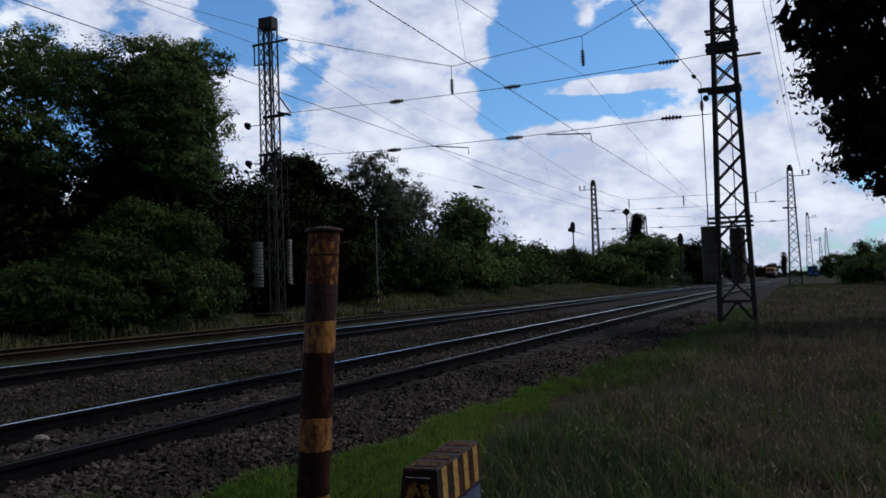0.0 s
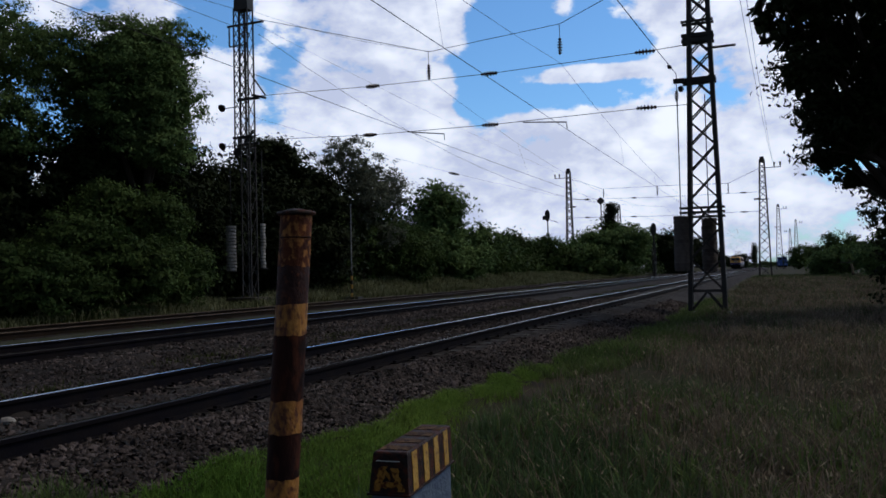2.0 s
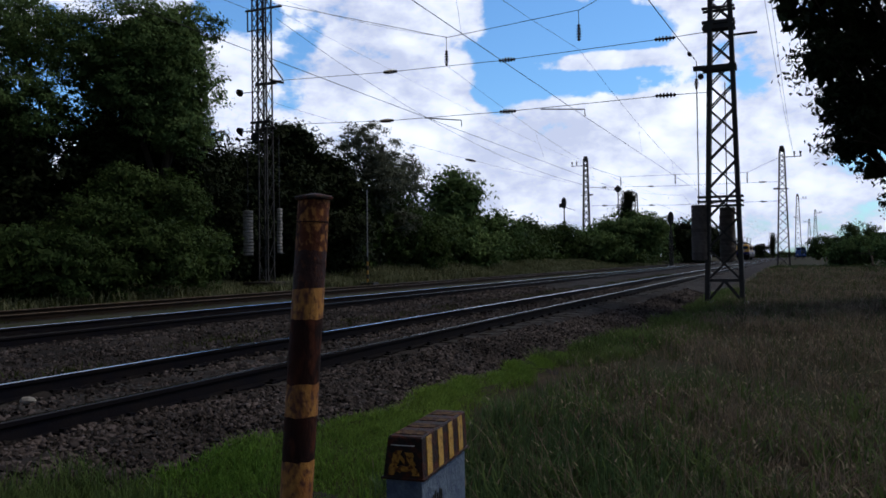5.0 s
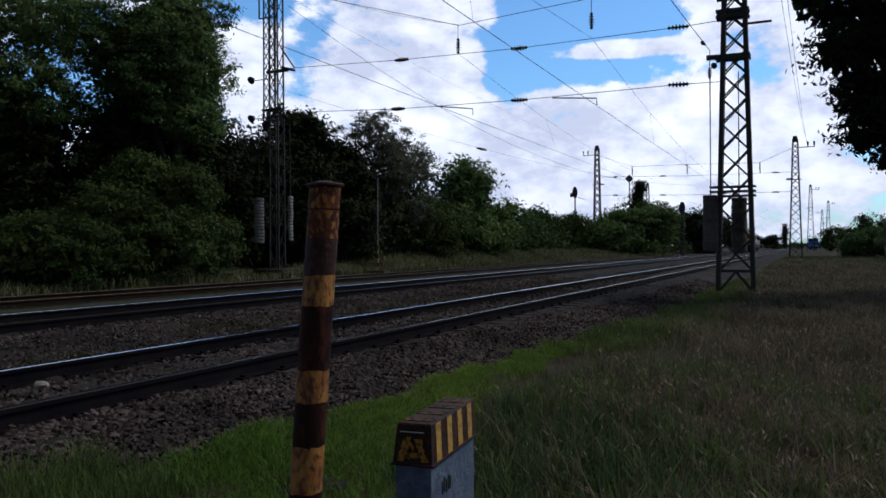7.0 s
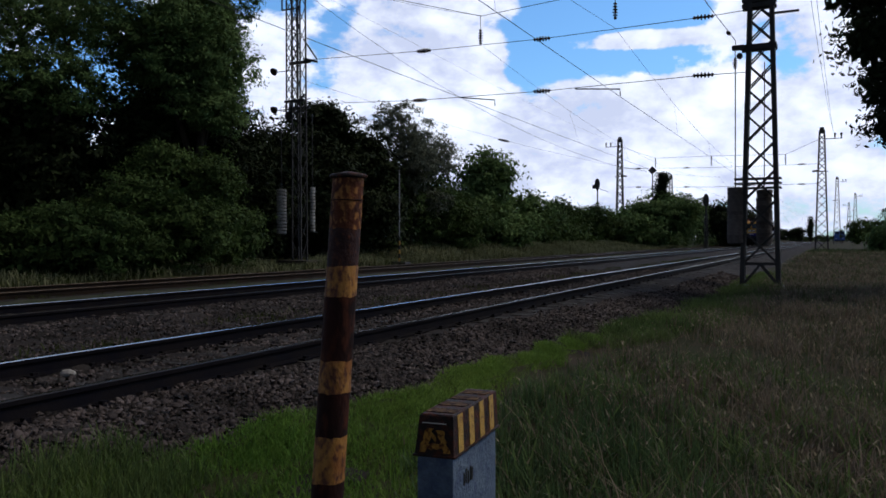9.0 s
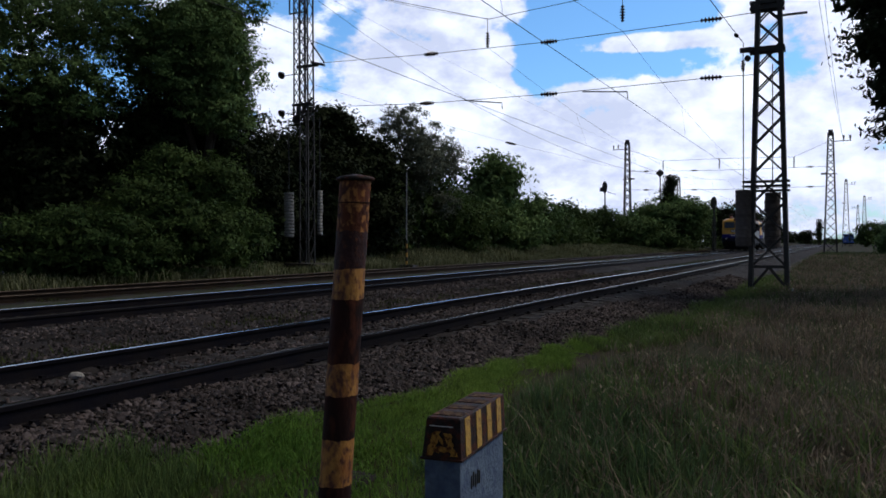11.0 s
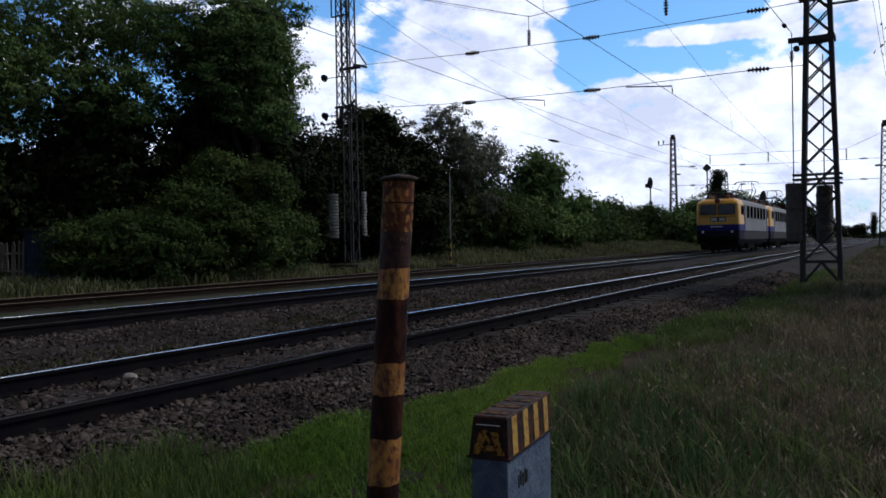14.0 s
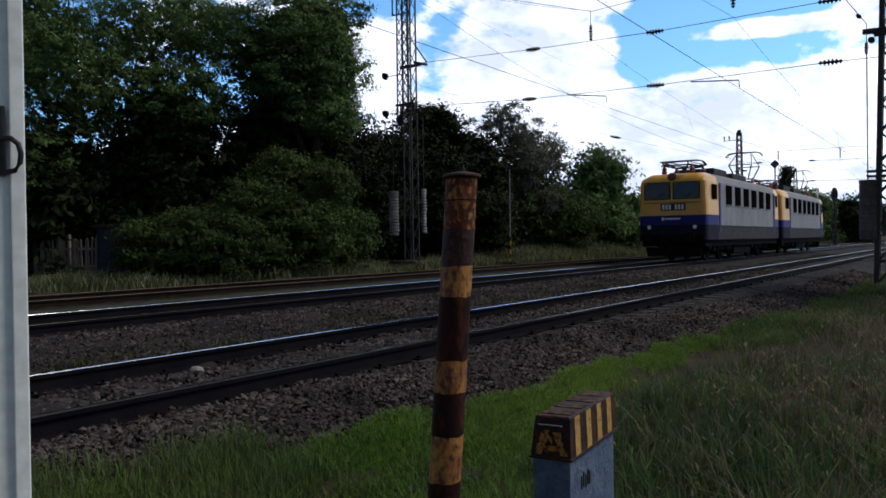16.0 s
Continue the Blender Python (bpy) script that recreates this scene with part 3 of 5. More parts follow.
# ---- masts ----
def lattice(shape, w0, w1, z0, z1, panels, leg=0.09, web=0.04, d0=None, d1=None, cross=True):
    """Four tapering legs with diagonal webs; w across the tracks, d along them."""
    d0, d1 = d0 or w0, d1 or w1

    def corner(i, z):
        f = (z - z0) / (z1 - z0)
        w, d = w0 + (w1 - w0) * f, d0 + (d1 - d0) * f
        return Vector(((-0.5, 0.5, 0.5, -0.5)[i] * w, (-0.5, -0.5, 0.5, 0.5)[i] * d, z))

    zs, z = [z0], z0
    ratio = (w1 / w0) ** (1.0 / panels)
    steps = [ratio ** i for i in range(panels)]
    for s in steps:
        z += s * (z1 - z0) / sum(steps)
        zs.append(z)
    for i in range(4):
        shape.bar(corner(i, z0), corner(i, z1), leg)
    for a, b in zip(zs[:-1], zs[1:]):
        for i in range(4):
            j = (i + 1) % 4
            shape.bar(corner(i, a), corner(j, b), 0.02, web)
            if cross:
                shape.bar(corner(j, a), corner(i, b), 0.02, web)
    return shape


def weight_stack(place, n, r, step, material, rod_top, label):
    t = thing("tension_weight", place, label, "counterweight", "tensioning weights on masts")
    e = 0.495 if material == "weight" else 0.40
    disc = Shape().tube([(0, 0, -step * e), (0, 0, -step * (e - 0.07)), (0, 0, step * (e - 0.07)), (0, 0, step * e)], [r * 0.9, r, r, r * 0.9], 14).mesh("weight_disc")
    for i in range(n):
        part("weight_disc", disc, material, t, at=pose(random.uniform(-0.012, 0.012), random.uniform(-0.012, 0.012), step * (i + 0.5), 0, 0, random.uniform(0, 90)))
    part("hanger_rod", Shape().tube([(0, 0, 0), (0, 0, rod_top)], 0.018, 6).box((0, 0, -0.02), (0.3, 0.3, 0.03)), "steel", t)
    return t


def strain_insulator(p, q, parent_name="strain_insulator", r=0.10, n=6, label="dark ribbed strain insulator in a cross wire"):
    """Ribbed rod between two points."""
    p, q = Vector(p), Vector(q)
    pts, rad = [], []
    for i in range(n):
        a, b = (i + 0.12) / n, (i + 0.5) / n
        pts += [p.lerp(q, a), p.lerp(q, b), p.lerp(q, (i + 0.88) / n)]
        rad += [0.03, r * (0.62 + 0.38 * math.sin(math.pi * (i + 0.5) / n)), 0.03]
    t = thing(parent_name, (0, 0, 0), label, "insulator", "insulators in the span wires")
    part("porcelain", Shape().tube([p] + pts + [q], [0.02] + rad + [0.02], 8), "insulator", t)
    return t


def wire(name, pts, r, label, category="overhead wire"):
    return tagged(part(name, Shape().tube(pts, r, 5), "wire"), label, category, "overhead wires")


def sag(p, q, d, n=10):
    p, q = Vector(p), Vector(q)
    return [p.lerp(q, i / n) - Vector((0, 0, 4 * d * (i / n) * (1 - i / n))) for i in range(n + 1)]


RM, LM = (-1.90, 25.9, 0.0), (-21.0, 29.0, 0.35)


def right_mast():
    t = thing("catenary_mast", RM, "tall dark lattice steel mast with cross beams beside the track", "mast", "catenary masts")
    part("lattice_tower", lattice(Shape(), 0.985, 0.36, 0.72, 13.5, 20, 0.13, 0.046, 0.36, 0.24), "steel", t)
    for d in (-0.18, 0.18):
        for e in (-1, 1):
            part("leg", Shape().bar((e * 0.51, d, 0.0), (e * 0.4925, d, 0.74), 0.13), "steel", t)
            part("brace", Shape().bar((e * 0.50, d, 0.08), (e * 0.02, d, 0.68), 0.02, 0.06), "steel", t)
        part("cross_bar", Shape().bar((-0.49, d, 0.72), (0.49, d, 0.72), 0.03, 0.08), "steel", t)
    for d in (-0.2, 0.2):
        for z in (3.0, 3.14, 3.28):
            part("guide_beam", Shape().bar((-0.74, d, z), (0.58, d, z), 0.05, 0.05), "steel", t)
    for d in (-0.17, 0.17):
        for z, w, h in ((7.22, 1.0, 0.16), (8.45, 0.95, 0.10), (8.62, 0.95, 0.10), (9.05, 0.95, 0.07)):
            part("cross_beam", Shape().box((-0.05, d, z), (w, 0.08, h)), "steel", t)
    part("side_arm", Shape().bar((0.2, 0, 8.2), (1.05, 0, 8.2), 0.06), "steel", t)
    part("side_arm", Shape().box((-0.62, -0.24, 7.22), (0.34, 0.2, 0.12)), "steel", t)
    for i in range(4):
        part("footing", Shape().box(((-0.51, 0.51, 0.51, -0.51)[i], (-0.18, -0.18, 0.18, 0.18)[i], 0.0), (0.34, 0.34, 0.16)), "concrete", t, bevel=0.02)
    part("pulley", Shape().tube([(-0.6, -0.05, 7.02), (-0.6, 0.05, 7.02)], 0.09, 12), "steel", t)
    return t


def left_mast():
    t = thing("catenary_mast", LM, "lattice steel mast with tensioning arms at the bushes", "mast", "catenary masts")
    part("foundation", Shape().box((0, 0, 0.08), (1.6, 1.3, 0.34)), "sleeper", t, bevel=0.03)
    part("lattice_tower", lattice(Shape(), 0.46, 0.40, 0.2, 13.0, 15, 0.055, 0.028, cross=False), "grey_steel", t)
    part("side_frame", lattice(Shape(), 0.30, 0.28, 6.6, 12.9, 14, 0.05, 0.034, 0.40, 0.36, cross=False), "steel", t, at=pose(-0.37, -0.02, 0))
    part("mast_head", Shape().box((-0.12, 0, 13.05), (0.7, 0.46, 0.5)), "steel", t)
    part("head_arm", Shape().bar((-1.0, 0, 12.2), (0.9, 0, 12.2), 0.08).bar((-0.9, 0, 12.2), (-0.9, 0, 11.3), 0.05).bar((-0.9, 0, 11.3), (0, 0, 11.3), 0.05), "steel", t)
    part("tension_bracket", Shape().bar((0.25, 0, 9.05), (0.95, 0, 8.85), 0.1).bar((0.25, 0, 9.9), (0.95, 0, 8.95), 0.05).bar((-0.5, 0, 8.9), (0.6, 0, 8.9), 0.12), "steel", t)
    part("pulley_frame", Shape().bar((-0.62, -0.2, 7.2), (0.42, -0.2, 7.2), 0.1).bar((-0.62, 0.2, 6.95), (0.42, 0.2, 6.95), 0.1).bar((-0.55, 0, 6.6), (0.3, 0, 7.5), 0.08).bar((-0.5, 0, 6.6), (-0.5, 0, 7.3), 0.06).bar((-0.62, 0, 6.75), (0.3, 0, 6.75), 0.07).tube([(-0.55, -0.06, 6.6), (-0.55, 0.06, 6.6)], 0.2, 12), "steel", t)
    for z in (8.6, 6.9):
        part("pin_insulator", Shape().tube([(-1.3, -0.1, z), (-1.3, 0.1, z + 0.12)], [0.18, 0.05], 10).bar((-1.3, 0, z), (-0.3, 0, z), 0.03), "insulator", t)
    return t


def plain_mast(place, h, label, turn=0.0, arm=1, w=0.8):
    t = thing("catenary_mast", place, label, "mast", "catenary masts", "", turn)
    part("lattice_tower", lattice(Shape(), w, 0.46, 0.0, h, 16, 0.15, 0.055, w * 0.6, 0.3), "steel", t)
    part("mast_head", Shape().box((0, 0, h), (0.42, 0.4, 0.6)), "steel", t)
    part("top_arm", Shape().bar((0, 0, h - 0.9), (arm * 1.9, 0, h - 0.9), 0.08), "steel", t)
    for x in (1.2, 1.8):
        part("pin_insulator", Shape().tube([(arm * x, 0, h - 0.85), (arm * x, 0, h - 0.35)], [0.05, 0.12], 8), "insulator", t)
    part("bracket", Shape().bar((-arm * 0.9, 0, h * 0.66), (arm * 0.6, 0, h * 0.66), 0.09).bar((-arm * 0.9, 0, h * 0.66 + 0.04), (-arm * 0.3, 0, h * 0.66 + 0.1), 0.16), "steel", t)
    return t


right_mast(), left_mast()
plain_mast((-0.85, 92, 0.25), 12.5, "slender lattice steel mast beside the track", arm=1, w=1.2)
plain_mast((-24.7, 104, 0.3), 14.2, "dark lattice mast above the bushes", arm=-1, w=1.0)
plain_mast((1.3, 209, 0.3), 15.5, "distant dark lattice steel mast", arm=1, w=1.6)
plain_mast((6.9, 284, 0.3), 15.5, "distant dark lattice steel mast", arm=1, w=1.6)
plain_mast((5.9, 330, 0.3), 14.5, "distant dark lattice steel mast", arm=-1, w=1.6)
plain_mast((-34.5, 197, 0.3), 16.5, "distant lattice mast above the bushes", arm=-1, w=1.5)
weight_stack((-2.60, 25.7, 1.35), 14, 0.235, 0.12, "weight", 5.6, "stack of dark concrete tensioning weights hanging on wire")
weight_stack((-1.84, 26.5, 1.30), 14, 0.235, 0.12, "weight", 5.6, "stack of dark concrete tensioning weights hanging on wire")
weight_stack((-21.75, 28.7, 1.75), 14, 0.22, 0.141, "weight_pale", 5.2, "stack of pale concrete tensioning weights hanging on wire")
weight_stack((-20.70, 29.55, 1.85), 14, 0.12, 0.141, "weight_pale", 5.2, "slim stack of pale concrete tensioning weights behind mast")

# ---- overhead wires ----
HS = lambda x, z: (x, 25.9 - (x + 1.95) * 3.1 / 18.95, z)      # the plane of the cross span
wire("cross_span_wire", [HS(-20.5, 12.7)] + [HS(-11.69, 9.76), HS(-6.46, 9.84), HS(-4.3, 10.56), HS(-2.1, 12.0)], 0.012, "upper cross span wire between two masts")
wire("cross_span_wire", [HS(-20.4, 9.3), HS(-14.3, 8.84), HS(-9.2, 8.55), HS(-3.6, 8.4), HS(-2.2, 8.4)], 0.012, "middle cross span wire between two masts")
wire("cross_span_wire", [HS(-20.6, 7.4), HS(-14.5, 6.94), HS(-9.2, 6.71), HS(-3.6, 6.59), HS(-2.2, 6.52)], 0.012, "lower cross span wire between two masts")
for x, z in ((-14.3, 8.84), (-9.2, 8.55), (-3.6, 8.4), (-14.5, 6.94), (-9.2, 6.71), (-3.6, 6.59)):
    strain_insulator(HS(x - 0.33, z + 0.02), HS(x + 0.33, z - 0.02))
for x, z in ((-11.72, 9.76), (-6.48, 9.84)):
    wire("hanger", [HS(x, z), HS(x, z - 0.5)], 0.012, "short wire hanger on the upper span")
    strain_insulator(HS(x, z - 0.48), HS(x, z - 1.05), label="dark ribbed insulator hanging from the upper span wire")
for x, z, s in ((-11.12, 6.60, 6.86), (-6.32, 6.46, 6.645)):
    wire("steady_arm", [HS(x - 1.6, s), HS(x, z), HS(x + 0.02, z - 0.22)], 0.022, "steady arm holding the contact wire")
WEST, EAST = -11.0, -6.2


def contact_x(c, y):
    return float(np.interp(y, [-20, 27, 95, 420], [c, c - 0.1, c + 0.1, c]))


for c in (WEST, EAST):
    wire("contact_wire", [(contact_x(c, y), y, 6.2) for y in (-20, 27, 95, 420)], 0.0085, "grooved contact wire above the track")


def messenger(c, a, b, xa, za, low=1.5):
    """A sagging wire from support to support with thin droppers down to the contact wire."""
    p = sag((xa if a < 30 else c, a, za if a < 30 else 8.3), (xa if b < 30 else c, b, za if b < 30 else 8.3), low, 12)
    wire("messenger_wire", p, 0.006, "sagging messenger wire above the contact wire")
    for k in (2, 4, 6, 8, 10):
        wire("dropper", [p[k], (contact_x(c, p[k].y), p[k].y, 6.2)], 0.0035, "thin dropper between messenger and contact wire")


messenger(EAST, -40, 26.65, -6.48, 8.5)
messenger(EAST, 26.65, 92, -6.48, 8.5)
messenger(WEST, 27.5, 92, -11.72, 8.72)
for c in (WEST, EAST):
    for k in range(4):
        messenger(c, 92 + 65 * k, 157 + 65 * k, c, 8.3)
wire("cross_span_wire", sag(HS(-20.5, 13.0), HS(-11.69, 9.78), 0.22, 8), 0.006, "second wire of the upper cross span")
wire("anchor_wire", sag((-3.15, -10, 5.7), (-2.62, 25.9, 7.5), 0.12, 8), 0.011, "anchored wire running to the weights")
wire("anchor_wire", sag(HS(-20.3, 12.0), (-11.0, 60, 6.3), 1.6, 12), 0.0085, "anchored wire descending from the mast")
wire("weight_wire", [(-2.62, 25.9, 7.5), (-2.62, 25.8, 6.9), (-2.60, 25.7, 3.0)], 0.012, "steel wire carrying the weights")
strain_insulator((-2.68, 24.3, 7.40), (-2.66, 24.75, 7.43), r=0.06, label="dark strain insulator in the anchored wire")
strain_insulator((-2.62, 25.8, 6.95), (-2.62, 25.79, 6.62), r=0.08, label="dark pulley insulator above the weights")
wire("anchor_wire", sag((-20.6, 29, 8.4), (-11.2, 92, 8.3), 1.0, 12), 0.006, "anchored wire crossing to the far span")
strain_insulator((-18.2, 45.4, 7.58), (-17.98, 46.6, 7.56), r=0.09, label="dark strain insulator in the crossing wire")
# the next cross span, farther along
FS = lambda x, z: (x, 92 - (x + 0.85) * 12 / 23.85, z)
wire("cross_span_wire", [FS(-24.6, 13.5), FS(-19.65, 11.6), FS(-12.55, 11.2), FS(-4.4, 10.6), FS(-1.0, 11.9)], 0.02, "upper wire of the farther cross span")
wire("cross_span_wire", [FS(-24.6, 10.7), FS(-12.5, 9.85), FS(-1.0, 9.3)], 0.02, "middle wire of the farther cross span")
wire("cross_span_wire", [FS(-24.6, 8.3), FS(-12.5, 7.6), FS(-1.0, 7.25)], 0.02, "lower wire of the farther cross span")
for x, z in ((-22.0, 10.5), (-22.0, 8.15), (-2.8, 9.4), (-2.8, 7.3), (-8.4, 9.66), (-8.4, 7.48), (-15.6, 10.07), (-15.6, 7.78)):
    strain_insulator(FS(x - 0.38, z + 0.03), FS(x + 0.38, z - 0.02), r=0.12)
for x, z in ((-19.65, 11.6), (-12.55, 11.2), (-4.4, 10.6)):
    strain_insulator(FS(x, z), FS(x, z - 1.15), r=0.12, label="dark ribbed insulator hanging from the farther span")
wire("feeder_wire", sag((-27.5, 0, 14.0), (-21.3, 29, 13.2), 0.5, 8), 0.010, "feeder wire to the mast head")
wire("feeder_wire", sag((-21.5, 0, 12.4), (-20.9, 29, 12.2), 0.3, 8), 0.010, "feeder wire to the mast head")
wire("feeder_wire", sag((-20.7, 29, 12.6), (-24.5, 104, 13.6), 0.3, 10), 0.005, "feeder wire between two masts")
for x, z in ((-0.6, 10.6), (-0.9, 11.2)):
    wire("feeder_wire", sag((x + 0.5, -20, z + 0.3), (x, 26, z), 0.3, 6) + sag((x, 26, z), (0.6 + x * 0.3, 92, z + 0.9), 0.8, 10)[1:], 0.010, "feeder wire along the masts")


# ---- foliage ----
def crown(lobes, n, size, material, parent, name="crown", seed=1, ragged=0.18, core=0.14):
    """Small leaves on twigs, the twigs on rounded boughs, the boughs round each mass."""
    r = np.random.default_rng(seed)
    L = np.array(lobes, float)
    boughs = []
    for x, y, z, rad, tall in L:
        for d in unit(r.normal(size=(13, 3)) + np.array([0, 0, 0.25])):
            g = r.uniform(0.30, 0.52)
            boughs.append((x + d[0] * rad * 0.68, y + d[1] * rad * 0.65, z + d[2] * tall * 0.68, rad * g, tall * g))
        boughs.append((x, y, z, rad * 0.7, tall * 0.7))
    S = np.array(boughs)
    w = (S[:, 3] ** 2 * S[:, 4]) ** 0.66
    twigs = max(90, n // 40)
    k = r.choice(len(S), twigs, p=w / w.sum())
    d = unit(r.normal(size=(twigs, 3)) + np.array([0, 0, 0.35]))
    rad = (0.62 + 0.42 * r.random(twigs) ** 0.6) * (1 + np.abs(r.normal(0, ragged, twigs)))
    c = S[k, :3] + d * rad[:, None] * np.stack([S[k, 3], S[k, 3], S[k, 4]], 1)
    c[:, 2] = np.maximum(c[:, 2], 0.35)
    j = r.integers(0, twigs, n)
    spread = r.uniform(0.6, 1.5, twigs)[j]
    p = c[j] + r.normal(size=(n, 3)) * (np.array([1.3, 1.3, 0.7]) * size * 1.5) * spread[:, None]
    p[:, 2] = np.maximum(p[:, 2], 0.1)
    out = unit(unit(p - S[k[j], :3]) + r.normal(0, 0.55, (n, 3)) + np.array([0, 0, 0.45]))
    u = unit(np.cross(out, r.normal(size=(n, 3))))
    v = np.cross(out, u)
    s = size * r.uniform(0.6, 1.35, n)[:, None]
    fold = out * s * 0.12
    V = np.stack([p - u * s, p - v * s * 0.42 + fold, p + u * s, p + v * s * 0.42 + fold], 1).reshape(-1, 3)
    # broad leaves deep inside close the crown
    m = int(n * core)
    w = (L[:, 3] ** 2 * L[:, 4]) ** 0.7
    k = r.choice(len(L), m, p=w / w.sum())
    d = unit(r.normal(size=(m, 3))) * (0.72 * r.random(m) ** 0.4)[:, None]
    p = L[k, :3] + d * np.stack([L[k, 3], L[k, 3] * 0.95, L[k, 4]], 1)
    p[:, 2] = np.maximum(p[:, 2], 0.2)
    u = unit(r.normal(size=(m, 3)))
    v = np.cross(u, unit(r.normal(size=(m, 3))))
    s = size * r.uniform(1.6, 2.8, m)[:, None]
    V = np.concatenate([V, np.stack([p - u * s, p - v * s * 0.6, p + u * s, p + v * s * 0.6], 1).reshape(-1, 3)])
    Q = np.arange(4 * (n + m)).reshape(-1, 4)
    return part(name, raw_mesh(name, V, Q, M[material]), None, parent)


def limbs(base, lobes, r0, parent, seed=1):
    """A tapered trunk that forks into a limb for every mass of the crown."""
    rn = random.Random(seed)
    b = Vector(base)
    mid = sum((Vector(l[:3]) for l in lobes), Vector()) / len(lobes)
    low = min(l[2] for l in lobes)
    fork = Vector((b.x + (mid.x - b.x) * 0.3, b.y + (mid.y - b.y) * 0.3, b.z + max(1.2, (low - b.z) * 0.6)))
    part("trunk", Shape().tube([b - Vector((0, 0, 0.1)), b + Vector((0, 0, 0.25)), b.lerp(fork, 0.5) + Vector((0.06, 0.05, 0)), fork], [r0 * 1.5, r0 * 1.1, r0 * 0.9, r0 * 0.75], 9), "bark", parent, smooth=True)
    for l in lobes:
        e = Vector(l[:3])
        m = fork.lerp(e, 0.5) + Vector((rn.uniform(-0.3, 0.3), rn.uniform(-0.3, 0.3), 0.25))
        s = Shape().tube([fork, m, e], [r0 * 0.6, r0 * 0.38, r0 * 0.15], 6)
        for _ in range(5):
            d = Vector((rn.gauss(0, 1), rn.gauss(0, 1), rn.gauss(0.2, 0.7))).normalized()
            tip = e + Vector((d.x * l[3] * 0.8, d.y * l[3] * 0.8, d.z * l[4] * 0.8))
            s.tube([m.lerp(e, rn.uniform(0.3, 1)), tip], [r0 * 0.16, r0 * 0.04], 4)
        part("limb", s, "bark", parent, smooth=True)


def tree(kind, base, lobes, n, size, material, label, r0=0.22, seed=1, ragged=0.18, core=0.14):
    t = thing(kind, (0, 0, 0), label, kind.replace("_", " "), "trees and bushes beside the line")
    limbs(base, lobes, r0, t, seed)
    crown(lobes, int(n * 0.9), size, material, t, seed=seed, ragged=ragged, core=core)
    return t


tree("tree", (-22.5, 24.2, 0.3), [(-22.4, 24.3, 10.1, 2.3, 1.4), (-23.4, 23.2, 8.9, 2.8, 2.1), (-21.4, 24.0, 8.2, 1.7, 1.8), (-21.6, 24.2, 6.6, 1.7, 1.2)], 66000, 0.075, "leaf", "tall broad-leaved tree with dark green crown", 0.24, 2, 0.18, 0.09)
tree("tree", (-26.2, 20.2, 0.3), [(-27.3, 20.2, 9.9, 3.1, 1.7), (-26.9, 22.4, 10.3, 2.2, 1.7), (-27.1, 18.8, 7.2, 3.0, 2.1), (-25.5, 21.0, 7.0, 2.6, 1.5)], 47000, 0.075, "leaf", "tall spreading tree with gaps of sky in its crown", 0.26, 3, 0.18, 0.03)
tree("tree", (-28.6, 17.0, 0.3), [(-28.2, 17.1, 7.9, 3.0, 2.2), (-30.6, 17.1, 10.2, 3.2, 2.5), (-28.6, 15.6, 4.4, 2.0, 1.6)], 41000, 0.075, "leaf", "tall dark tree behind the paling fence", 0.24, 4, 0.18, 0.06)
tree("bush", (-20.0, 19.5, 0.3), [(-19.6, 19.2, 2.3, 1.9, 1.3), (-18.8, 20.3, 1.7, 1.9, 1.3), (-19.0, 22.2, 1.6, 1.3, 1.2), (-20.5, 20.6, 3.9, 1.3, 0.9), (-20.2, 21.6, 3.0, 1.7, 1.4)], 42000, 0.075, "leaf_bush", "dense bramble bush with pale flower heads", 0.10, 5)
tree("bush", (-20.6, 16.4, 0.3), [(-19.6, 16.6, 1.45, 2.0, 1.05), (-20.6, 16.3, 1.1, 1.5, 0.9), (-18.9, 17.6, 1.0, 1.3, 0.8), (-20.9, 15.3, 1.15, 1.2, 0.95)], 24000, 0.075, "leaf_bush", "low rounded green bush", 0.08, 6)
# the shade behind the mast is put into these two trees' leaf colour
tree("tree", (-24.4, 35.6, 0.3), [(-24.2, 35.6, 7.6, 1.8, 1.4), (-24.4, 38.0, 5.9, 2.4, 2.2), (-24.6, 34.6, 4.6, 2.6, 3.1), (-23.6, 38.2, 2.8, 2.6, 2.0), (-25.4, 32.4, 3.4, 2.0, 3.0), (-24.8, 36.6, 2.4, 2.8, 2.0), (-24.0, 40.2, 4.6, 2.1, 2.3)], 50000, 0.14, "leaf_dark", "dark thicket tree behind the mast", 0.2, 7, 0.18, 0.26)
tree("tree", (-25.0, 27.5, 0.3), [(-25.6, 25.6, 6.6, 2.3, 2.0), (-24.4, 28.4, 5.2, 2.0, 2.0), (-24.4, 31.0, 5.0, 2.0, 2.2), (-28.2, 21.2, 6.4, 2.4, 1.8), (-24.6, 29.6, 2.6, 2.4, 2.0)], 26000, 0.12, "leaf_dark", "fill tree closing the gap behind the mast, leaves coloured shade-dark", 0.2, 70)
tree("willow_tree", (-23.0, 42.8, 0.3), [(-23.2, 42.0, 8.0, 1.5, 1.7), (-22.9, 42.2, 5.9, 1.9, 2.0), (-22.6, 44.6, 6.6, 1.4, 1.6), (-22.6, 46.6, 6.4, 1.1, 1.5), (-22.8, 43.0, 4.2, 2.0, 1.6)], 30000, 0.085, "leaf_grey", "airy greyish tree with upright twigs", 0.16, 8, 0.35, 0.03)
